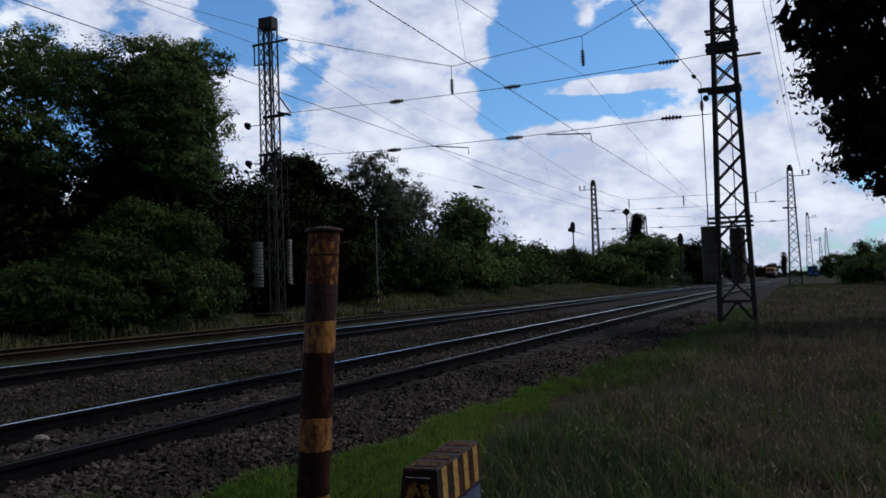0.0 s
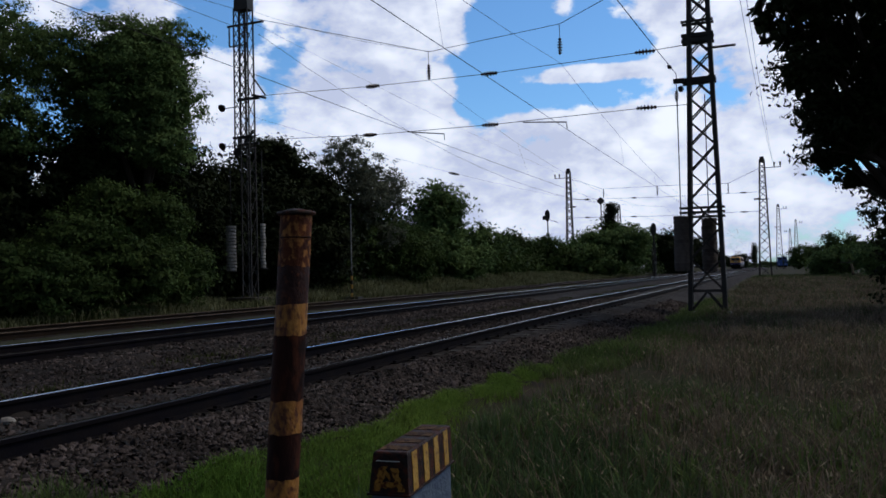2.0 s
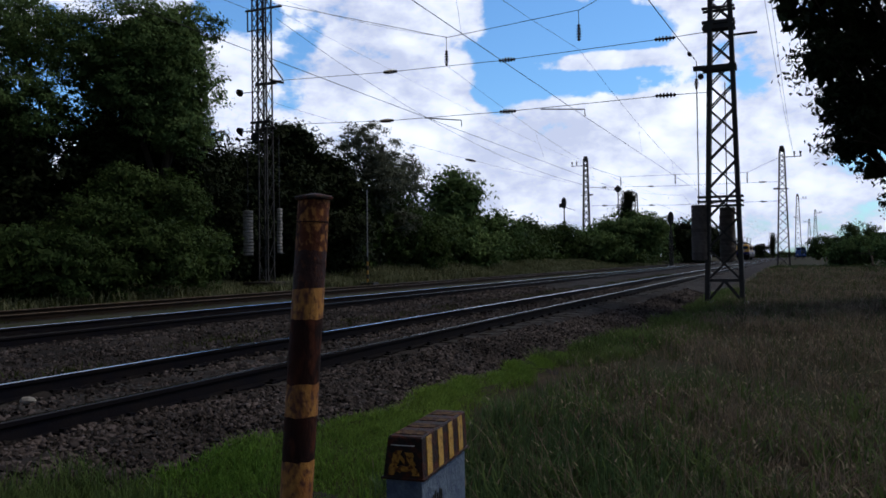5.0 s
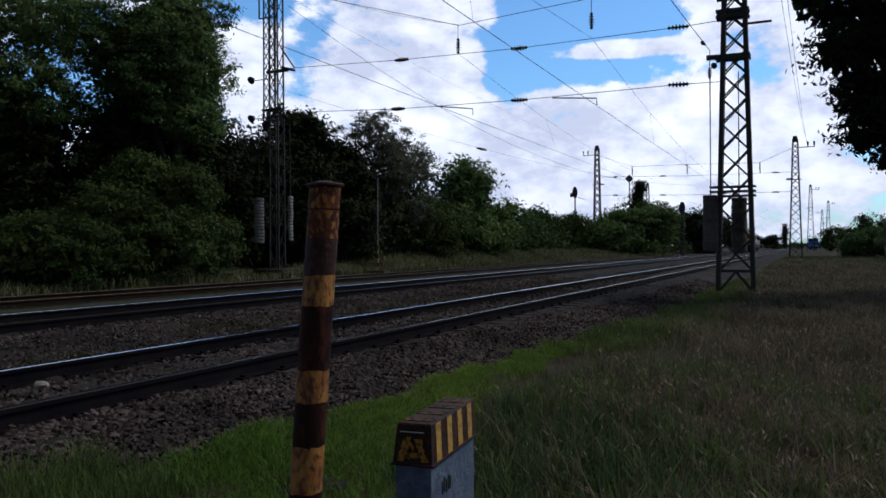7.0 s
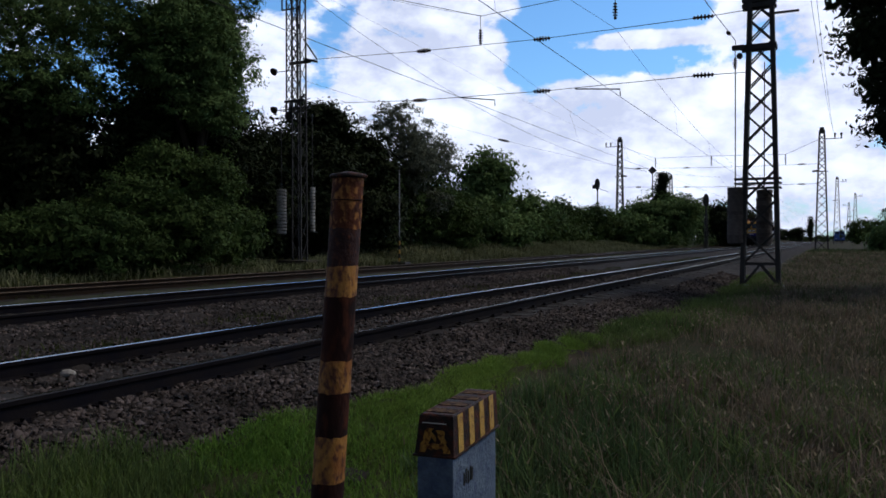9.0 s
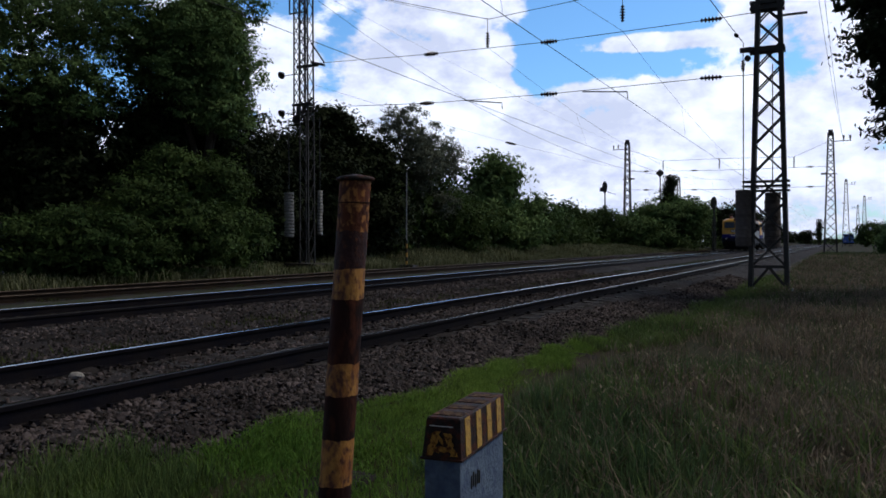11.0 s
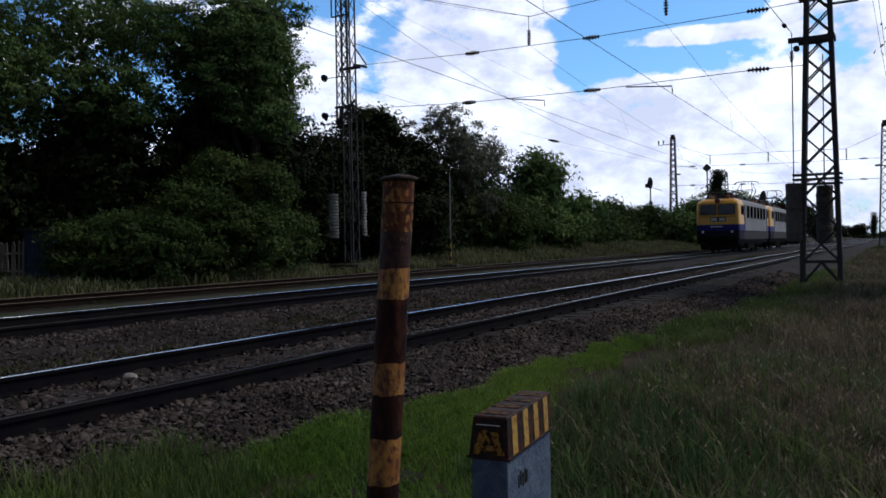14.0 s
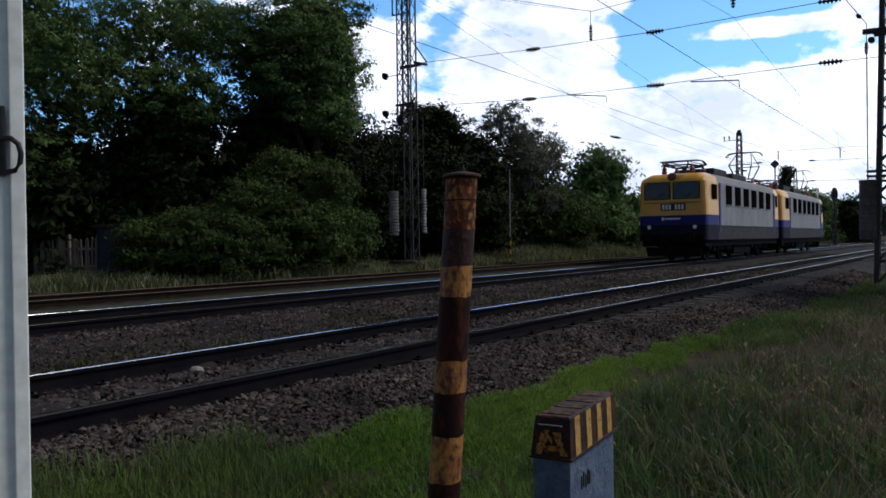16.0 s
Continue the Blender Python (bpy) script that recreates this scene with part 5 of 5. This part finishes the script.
def loco():
    t = thing("electric_locomotive", (TRACK_B, 34, RAIL_Z), "yellow, blue and grey electric locomotive running on the track", "locomotive", "coupled locomotives")

    def half(y):
        e = min(y, LEN - y)
        return float(np.interp(e, [0, 0.06, 0.22, 1.7], [1.33, 1.42, 1.47, 1.56]))

    def band(y0, y1, z0, z1, lean=0.0):
        ys = [y for y in (0, 0.06, 0.22, 0.9, 1.55, LEN - 1.55, LEN - 0.9, LEN - 0.22, LEN - 0.06, LEN) if y0 - 1e-6 <= y <= y1 + 1e-6]
        return Shape().loft([[(-half(y), y, z0), (half(y), y, z0), (half(y) - lean, y, z1), (-half(y) + lean, y, z1)] for y in ys])

    for y0, y1, name in ((0, 1.55, "front_cab"), (LEN - 1.55, LEN, "rear_cab")):
        cab = part(name, band(y0, y1, 1.98, 3.40, 0.04), "yellow", t, "yellow painted cab")
        part("lower_cab", band(y0, y1, 1.56, 1.975), "blue", cab, "dark blue band below the cab")
        part("apron", band(y0, y1, 0.92, 1.556), "apron", cab, "blackish blue apron")
        f, o = (0.0, -1) if y0 == 0 else (LEN, 1)
        # rounded roof end
        rings = []
        for k in range(6):
            a = k / 5
            y = f - o * (0.02 + 0.75 * (1 - math.cos(a * math.pi / 2)))
            h = 3.40 + 0.42 * math.sin(a * math.pi / 2)
            w = half(min(abs(y - f), 1.5)) - 0.04
            rings.append([(-w, y, 3.38), (w, y, 3.38), (w * 0.95, y, 3.38 + (h - 3.38) * 0.55), (w * 0.7, y, h - 0.02), (-w * 0.7, y, h - 0.02), (-w * 0.95, y, 3.38 + (h - 3.38) * 0.55)])
        yb = f - o * 1.55
        rings.append([(-1.49, yb, 3.38), (1.49, yb, 3.38), (1.42, yb, 3.62), (1.05, yb, 3.82), (-1.05, yb, 3.82), (-1.42, yb, 3.62)])
        part("cab_roof", Shape().loft(rings if y0 == 0 else rings[::-1]), "yellow", cab, "rounded yellow roof end")
        for x in (-0.62, 0.62):
            w = part("windscreen", Shape().prism([(x - 0.52, 2.70), (x + 0.52, 2.70), (x + 0.52, 3.28), (x + 0.44, 3.36), (x - 0.44, 3.36), (x - 0.52, 3.28)], f + o * 0.004, f + o * 0.02), "window", cab, "dark windscreen")
            fr = Shape()
            for a, b in (((x - 0.55, 2.67), (x + 0.55, 2.67)), ((x + 0.55, 2.67), (x + 0.55, 3.38)), ((x + 0.55, 3.38), (x - 0.55, 3.38)), ((x - 0.55, 3.38), (x - 0.55, 2.67))):
                fr.bar((a[0], f + o * 0.015, a[1]), (b[0], f + o * 0.015, b[1]), 0.05, 0.035)
            part("frame", fr, "under", w, "dark rubber window seal")
            part("wiper", Shape().bar((x - 0.1, f + o * 0.04, 2.66), (x + 0.25, f + o * 0.045, 2.95), 0.02), "under", w)
        part("number_plate", Shape().box((0.05, f + o * 0.015, 2.33), (1.06, 0.03, 0.30)), "plate", cab, "black number plate", bevel=0.005)
        for k, x in enumerate((-0.34, -0.2, -0.06, 0.20, 0.34, 0.48)):
            part("writing_bar", Shape().box((x - 0.02, f + o * 0.035, 2.33), (0.095, 0.012, 0.21)), "white", cab, "white painted mark")
        part("emblem", Shape().box((0.05, f + o * 0.012, 1.83), (0.62, 0.015, 0.07)), "white", cab, "small white emblem bar")
        part("emblem", Shape().tube([(-0.38, f + o * 0.004, 1.83), (-0.38, f + o * 0.018, 1.83)], 0.075, 12), "white", cab, "small white round emblem")
        for x in (-0.98, 0.98):
            hl = part("headlight", Shape().tube([(x, f + o * 0.0, 1.47), (x, f + o * 0.05, 1.47), (x, f + o * 0.065, 1.47)], [0.12, 0.12, 0.10], 14), "loco_dark", cab)
            part("lens", Shape().tube([(x, f + o * 0.066, 1.47), (x, f + o * 0.075, 1.47)], [0.08, 0.05], 12), "lens", hl, "pale headlight glass")
        tl = part("top_light", Shape().tube([(0, f - o * 0.25, 3.62), (0, f + o * 0.02, 3.62)], 0.17, 14), "loco_dark", cab, "dark round top light housing")
        part("lens", Shape().tube([(0, f + o * 0.021, 3.62), (0, f + o * 0.03, 3.62)], [0.13, 0.08], 12), "red_ins", tl)
        part("handrail", Shape().tube([(-1.2, f + o * 0.07, 2.52), (1.2, f + o * 0.07, 2.52)], 0.014, 6), "loco_dark", cab)
        for x in (-1, 1):
            part("side_window", Shape().box((0, 0, 0), (0.03, 0.58, 0.64)), "louvre", cab, "dark cab side window", bevel=0.01, at=pose(x * 1.525, f - o * 0.98, 2.96, 0, 0, 5 * x * o))
            bf = part("buffer", Shape().tube([(x * 0.875, f, 1.05), (x * 0.875, f + o * 0.42, 1.05), (x * 0.875, f + o * 0.43, 1.05), (x * 0.875, f + o * 0.47, 1.05)], [0.11, 0.09, 0.23, 0.22], 16), "under", cab, "black buffer")
        part("buffer_beam", Shape().box((0, f - o * 0.06, 0.98), (2.6, 0.14, 0.36)), "under", cab, bevel=0.02)
        part("coupling", Shape().tube([(0, f, 1.02), (0, f + o * 0.35, 1.0), (0.02, f + o * 0.4, 0.7), (0, f + o * 0.36, 0.5)], 0.05, 6), "under", cab)
        part("rail_guard", Shape().prism([(-1.15, 0.22), (1.15, 0.22), (1.25, 0.62), (-1.25, 0.62)], f - o * 0.25, f - o * 0.2), "under", cab)
        for x in (-0.45, 0.45):
            part("air_hose", Shape().tube([(x, f, 0.9), (x, f + o * 0.14, 0.85), (x, f + o * 0.16, 0.55)], 0.03, 6), "under", cab)
    body = part("side_body", band(1.55, LEN - 1.55, 1.50, 3.40, 0.04), "loco_grey", t, "light grey body side")
    part("skirt", band(1.55, LEN - 1.55, 0.92, 1.496), "loco_dark", t, "dark grey lower body side")
    rn = [[(-1.49, y, 3.40), (1.49, y, 3.40), (1.42, y, 3.62), (1.05, y, 3.82), (0.4, y, 3.88), (-0.4, y, 3.88), (-1.05, y, 3.82), (-1.42, y, 3.62)] for y in (1.554, LEN - 1.554)]
    part("roof", Shape().loft(rn), "roof_grey", t, "grimy light grey roof")
    for x in (-1, 1):
        for k in range(6):
            y = 3.3 + k * 1.62
            w = part("side_window", Shape().box((x * 1.545, y, 2.90), (0.05, 0.92, 0.86)), "louvre", body, "dark engine room window", bevel=0.02)
            part("frame", Shape().box((x * 1.542, y, 2.44), (0.07, 1.0, 0.03)), "loco_grey", w)
        for y in (1.95, LEN - 1.95):
            part("door", Shape().box((x * 1.555, y - 0.2 * (1 if y < 5 else -1), 2.3), (0.03, 0.26, 2.1)), "blue", body, "dark blue side strip", bevel=0.01)
        for k in range(5):
            part("side_rib", Shape().box((x * 1.564, 2.7 + k * 2.3, 1.52), (0.02, 2.2, 0.04)), "loco_dark", body)
    # running gear
    part("underframe", Shape().box((0, LEN / 2, 0.80), (2.7, LEN - 0.3, 0.30)), "under", t)
    part("transformer_case", Shape().box((0, LEN / 2, 0.55), (2.3, 3.2, 0.6)), "under", t, bevel=0.04)
    sets = []
    for yc in (LEN / 2 - 3.9, LEN / 2 + 3.9):
        bogie = part("bogie", Shape().box((-1.02, yc, 0.66), (0.2, 3.9, 0.42)), "under", t, "sooty bogie frame", bevel=0.02)
        part("bogie_side", Shape().box((1.02, yc, 0.66), (0.2, 3.9, 0.42)), "under", bogie, bevel=0.02)
        part("bogie_beam", Shape().box((0, yc, 0.62), (2.0, 0.5, 0.26)), "under", bogie)
        for x in (-1.1, 1.1):
            for dy in (-1.15, 1.15):
                part("axle_box", Shape().box((x, yc + dy, 0.6), (0.16, 0.4, 0.42)), "under", bogie, bevel=0.03)
                part("spring", Shape().tube([(x, yc + dy * 0.6, 0.5), (x, yc + dy * 0.6, 0.92)], 0.09, 8), "under", bogie)
        for dy in (-1.15, 1.15):
            s = Shape().tube([(-0.95, 0, 0), (0.95, 0, 0)], 0.08, 8)
            for x in (-0.75, 0.75):
                s.tube([(x - 0.07, 0, 0), (x - 0.065, 0, 0), (x + 0.065, 0, 0), (x + 0.07, 0, 0)], [0.55, 0.588, 0.588, 0.55], 28)
                for k in range(6):
                    a = k * math.pi / 3
                    s.bar((x * 1.1, 0.12 * math.cos(a), 0.12 * math.sin(a)), (x * 1.1, 0.5 * math.cos(a), 0.5 * math.sin(a)), 0.05)
            sets.append((part("wheelset", s, "under", t, "dark steel wheels on axle", at=pose(0, yc + dy, 0.588)), yc + dy))
    # roof gear
    part("roof_box", Shape().box((0, 4.6, 4.02), (1.7, 2.2, 0.34)), "loco_dark", t, "dark roof equipment box", bevel=0.05)
    part("roof_box", Shape().box((0.1, 8.2, 4.0), (1.5, 2.8, 0.30)), "loco_dark", t, "dark roof equipment box", bevel=0.05)
    for y in (0.9, 2.6, LEN - 2.6, LEN - 0.9):
        for x in (-0.6, 0.6):
            part("roof_insulator", Shape().tube([(x, y, 3.76), (x, y, 3.9), (x, y, 3.96), (x, y, 4.02), (x, y, 4.08), (x, y, 4.16)], [0.06, 0.14, 0.07, 0.13, 0.07, 0.05], 10), "red_ins", t, "red-brown ribbed insulator")
    part("roof_cable", Shape().tube([(-0.5, 1.6, 4.2), (-0.5, 4, 4.32), (-0.4, 7, 4.3), (-0.5, 10, 4.3), (-0.5, LEN - 1.6, 4.2)], 0.03, 6), "steel", t)
    part("horn", Shape().tube([(0.5, 0.5, 3.86), (0.5, 0.15, 3.92)], [0.03, 0.09], 8), "steel", t)

    def pantograph(yc, up):
        top = 5.72 if up else 4.42
        z = 4.18
        b = Shape()
        for x in (-0.6, 0.6):
            b.bar((x, yc - 0.9, z), (x, yc + 0.9, z), 0.06)
        for y in (-0.9, 0.9):
            b.bar((-0.6, yc + y, z), (0.6, yc + y, z), 0.06)
        p = part("pantograph", b, "under", t, "raised pantograph" if up else "folded pantograph")
        knee = 0.95 if up else 1.35
        zm = z + (top - z) * 0.52
        for o in (-1, 1):
            for x in (-0.55, 0.55):
                part("lower_arm", Shape().tube([(x * 0.55, yc + o * 0.5, z), (x * 1.1, yc + o * knee, zm)], 0.036, 6), "wire", p)
                part("upper_arm", Shape().tube([(x * 1.1, yc + o * knee, zm), (x * 0.7, yc + o * 0.1, top - 0.08)], 0.026, 6), "wire", p)
            part("cross_tube", Shape().tube([(-0.6, yc + o * knee, zm), (0.6, yc + o * knee, zm)], 0.028, 6), "wire", p)
            part("collector_strip", Shape().tube([(-0.97, yc + o * 0.14, top - 0.22), (-0.82, yc + o * 0.14, top - 0.04), (-0.6, yc + o * 0.14, top), (0.6, yc + o * 0.14, top), (0.82, yc + o * 0.14, top - 0.04), (0.97, yc + o * 0.14, top - 0.22)], 0.03, 6), "wire", p)

    pantograph(1.75, False)
    pantograph(LEN - 1.75, True)
    return t, sets


loco_one, sets_one = loco()
loco_two, sets_two = loco()


# ---- grass and weeds ----
def blades(name, x, y, z, height, width, lean, material, label, seed):
    r = np.random.default_rng(seed)
    n = len(x)
    a = r.uniform(0, 6.283, n)
    h = height * r.uniform(0.45, 1.25, n)
    side = np.stack([np.cos(a), np.sin(a), np.zeros(n)], 1) * (width * r.uniform(0.6, 1.4, n))[:, None]
    fall = np.stack([np.cos(a + 1.57), np.sin(a + 1.57), np.zeros(n)], 1) * (h * lean * r.normal(0.5, 0.6, n))[:, None]
    p = np.stack([x, y, z - 0.02], 1)
    up = np.stack([np.zeros(n), np.zeros(n), h], 1)
    m = p + up * 0.58 + fall * 0.35
    V = np.stack([p - side, p + side, m + side * 0.8, m - side * 0.8, p + up + fall - side * 0.12, p + up + fall + side * 0.12], 1).reshape(-1, 3)
    b = 6 * np.arange(n)[:, None]
    Q = np.concatenate([b + np.array([[0, 1, 2, 3]]), b + np.array([[3, 2, 5, 4]])])
    return tagged(part(name, raw_mesh(name, V, Q, M[material]), None), label, "grass", "", "stuff")


def patchy(x, y, s, seed):
    o = seed * 3.7
    return 0.5 + 0.25 * (np.sin(x * s + o) * np.cos(y * s * 0.8 + o) + np.sin(x * s * 2.3 + y * s * 1.7 + o))


def grow():
    r = np.random.default_rng(12)

    def spread(n, x0, x1, y0, y1, power=1.6):
        return r.uniform(x0, x1, n), y0 + (y1 - y0) * r.random(n) ** power

    def clumps(n, x0, x1, y0, y1, power, count, wide):
        """Blades that stand in tufts."""
        cx, cy = spread(count, x0, x1, y0, y1, power)
        k = r.integers(0, count, n)
        g = wide * r.uniform(0.5, 1.5, count)[k]
        return cx[k] + r.normal(0, 1, n) * g, cy[k] + r.normal(0, 1, n) * g

    def clear(x, y, a=0.36, b=0.52):
        """Bare soil round the marker's foot."""
        return ((x + 1.36) / a) ** 2 + ((y - 2.95) / b) ** 2 > 1

    fresh = lambda y: np.interp(y, [1.5, 3.4, 4.6, 6, 8, 11, 12.6], [2.5, 2.1, 1.25, 0.75, 0.5, 0.36, 0.05])
    # fresh strip along the stones
    n = 120000
    y = 1.9 + 10.7 * r.random(n) ** 1.35
    x = toe(y) - 0.10 + fresh(y) * r.random(n) ** 1.1 * r.uniform(0.7, 1.25, n)
    keep = (r.random(n) < 0.14 + 0.95 * patchy(x, y, 4.6, 1)) & clear(x, y)
    x, y = x[keep], y[keep]
    blades("verge_grass", x, y, ground_z(x, y), 0.045 + 0.05 * patchy(x, y, 4.3, 2), 0.0040, 1.2, "grass", "short fresh green grass along the stones", 1)
    # the duller strip farther on
    n = 30000
    y = 10.5 + 26 * r.random(n) ** 1.4
    x = toe(y) - 0.10 + r.random(n) ** 1.3 * np.interp(y, [10, 14, 25, 40], [0.8, 1.5, 1.5, 0.9])
    keep = r.random(n) < 0.2 + 0.8 * patchy(x, y, 1.3, 4)
    x, y = x[keep], y[keep]
    blades("verge_weeds", x, y, ground_z(x, y), 0.10 + 0.12 * patchy(x, y, 1.7, 6), 0.006, 1.2, "grass_mid", "half-dry green growth along the stones", 15)
    # taller tufts creeping onto the stones close by
    n = 6000
    c = r.uniform(1.8, 3.5, 110), r.uniform(-0.20, 0.80, 110)
    k = r.integers(0, 110, n)
    y = c[0][k] + r.normal(0, 0.09, n)
    x = toe(y) + c[1][k] + r.normal(0, 0.09, n)
    blades("grass_tufts", x, y, np.maximum(ground_z(x, y), bed_z(x, y)), 0.15, 0.0034, 0.8, "grass_mid", "tufts of longer green grass at the stones", 2)
    # long green grass round the marker
    x, y = clumps(110000, -2.6, 3.8, 1.8, 10, 1.5, 4200, 0.055)
    dry = patchy(x, y, 0.9, 3) * 0.6 + np.clip((x + 1.2) / 1.3, 0, 1) * 0.70 + np.clip((y - 4.8) / 2.5, 0, 1) * 0.6 - 0.08
    keep = (x > toe(y) + fresh(y) * 0.92 + r.normal(0, 0.12, len(x))) & (r.random(len(x)) > dry) & clear(x, y)
    x, y = x[keep], y[keep]
    blades("long_grass", x, y, ground_z(x, y), 0.12 + 0.10 * patchy(x, y, 2.2, 7), 0.0044, 0.85, "grass_deep", "long dark green meadow grass", 3)
    # flattened straw round the marker's foot
    n = 2600
    x, y = -1.45 + r.normal(0, 0.26, n), 2.75 + r.normal(0, 0.34, n)
    keep = ~((np.abs(x + 1.36) < 0.10) & (np.abs(y - 3.05) < 0.32))
    x, y = x[keep], y[keep]
    blades("straw", x, y, ground_z(x, y) + 0.02, 0.05, 0.004, 2.6, "grass_dry", "flattened pale straw on bare soil", 17)
    # broad pale blades among it
    x, y = clumps(7000, -2.4, 4.5, 1.9, 9, 1.4, 900, 0.05)
    keep = (x > toe(y) + fresh(y)) & clear(x, y)
    x, y = x[keep], y[keep]
    blades("broad_grass", x, y, ground_z(x, y), 0.21, 0.0075, 1.2, "grass_mid", "broad pale green grass blades in the meadow", 16)
    # dry brown grass over the field
    x, y = clumps(210000, -3.0, 9.5, 2.2, 80, 2.3, 11000, 0.11)
    field = toe(y) + fresh(y) * 0.9 + np.interp(y, [2, 12, 14, 24, 48], [0.1, 0.15, 0.6, 0.7, 0.4])
    thick = np.clip(0.15 + 1.0 * patchy(x, y, 0.75, 5), 0, 1) * np.clip(0.45 + (x + 1.0) * 0.8 + np.clip((y - 4.5) / 2.5, 0, 1), 0.15, 1) * np.interp(y, [10, 30, 75], [1.0, 0.7, 0.3])
    keep = (x > field + r.normal(0, 0.15, len(x))) & (r.random(len(x)) < 0.72 * thick) & clear(x, y, 0.5, 0.8)
    x, y = x[keep], y[keep]
    blades("dry_grass", x, y, ground_z(x, y), 0.14 + 0.14 * patchy(x, y, 1.1, 9), 0.0024 + 0.00022 * y, 1.4, "grass_dry", "dry brown seeding meadow grass", 4)
    hx, hy = x[::3], y[::3]
    blades("seed_heads", hx, hy, ground_z(hx, hy) + 0.08 + 0.13 * r.random(len(hx)), 0.034, 0.0042 + 0.0003 * hy, 1.6, "seed", "pale seed heads of dry grass", 14)
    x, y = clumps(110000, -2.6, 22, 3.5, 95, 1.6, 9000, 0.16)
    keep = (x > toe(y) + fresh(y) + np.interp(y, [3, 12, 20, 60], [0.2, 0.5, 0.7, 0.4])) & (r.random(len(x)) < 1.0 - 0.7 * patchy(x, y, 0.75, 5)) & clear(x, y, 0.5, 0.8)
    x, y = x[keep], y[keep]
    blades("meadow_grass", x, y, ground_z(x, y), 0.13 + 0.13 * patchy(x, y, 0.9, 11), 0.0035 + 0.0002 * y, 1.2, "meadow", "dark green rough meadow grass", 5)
    # verge and bank beyond the siding
    x, y = spread(60000, -24.5, -17.3, 4, 125, 1.25)
    keep = r.random(len(x)) < 0.25 + 0.75 * patchy(x, y, 0.5, 13)
    x, y = x[keep], y[keep]
    blades("far_verge_grass", x, y, ground_z(x, y), 0.20 + 0.22 * patchy(x, y, 0.8, 15), 0.010 + 0.0001 * y, 0.9, "verge_dry", "pale dry grass on the bank beyond the siding", 6)
    x, y = spread(26000, -24.5, -17.6, 4, 115, 1.25)
    blades("far_verge_weeds", x, y, ground_z(x, y), 0.26, 0.012, 0.9, "weed", "green weeds beyond the siding", 7)
    # weeds between the tracks
    n = 9000
    c = r.uniform(4, 60, 150), np.where(r.random(150) < 0.6, r.uniform(-8.6, -7.6, 150), r.uniform(-16.4, -14.0, 150))
    k = r.integers(0, 150, n)
    x, y = c[1][k] + r.normal(0, 0.16, n), c[0][k] + r.normal(0, 0.3, n)
    blades("track_weeds", x, y, bed_z(x, y), 0.10, 0.008, 0.9, "weed", "low weeds between the tracks", 8)


grow()


# ---- sleepers, piece by piece ----
def sleepers():
    for t, last in zip(tracks, (120, 90, 60)):
        for i in range(last):
            part("sleeper", SLEEPER, "sleeper", t, at=pose(random.uniform(-0.02, 0.02), 1.0 + 0.6 * i + random.uniform(-0.02, 0.02), RAIL_Z - 0.16 - 0.075, 0, 0, random.uniform(-0.6, 0.6)))
        s = Shape()
        for i in range(last, 500):
            s.box((0, 1.0 + 0.6 * i, RAIL_Z - 0.235), (2.5, 0.24, 0.16))
        ob = part("far_sleepers", s, "sleeper", t)
        ob["kind"] = "stuff"
    clip = Shape().box((0, 0, 0.012), (0.26, 0.13, 0.02)).box((-0.09, 0, 0.03), (0.04, 0.05, 0.03)).box((0.09, 0, 0.03), (0.04, 0.05, 0.03)).mesh("fastening")
    for i in range(70):
        for s in (-1, 1):
            part("fastening", clip, "rail", tracks[0], at=pose(s * 0.7525, 1.0 + 0.6 * i, RAIL_Z - 0.158))


sleepers()


# ---- what moves ----
RUN = [(0.0, 302), (1.0, 281), (2.5, 249), (4.0, 221), (6.3, 180), (8.5, 138.5), (10.0, 113), (11.5, 91.2), (12.5, 77.3), (13.0, 70.7), (14.0, 58.3), (15.0, 45.9), (15.5, 39.9), (16.0, 33.9)]


def motions():
    ts, ys = [r[0] for r in RUN], [r[1] for r in RUN]
    for thing_, sets, back in ((loco_one, sets_one, 0.0), (loco_two, sets_two, 15.7)):
        walk(thing_, [(t, pose(TRACK_B, y + back, RAIL_Z)) for t, y in RUN])
        for ob, yc in sets:
            rows = []
            for k in range(0, 481):
                t = k / 30
                a = math.degrees((ys[0] - float(np.interp(t, ts, ys))) / 0.588)
                rows.append((t, pose(0, yc, 0.588, a, 0, 0)))
            walk(ob, rows)


motions()
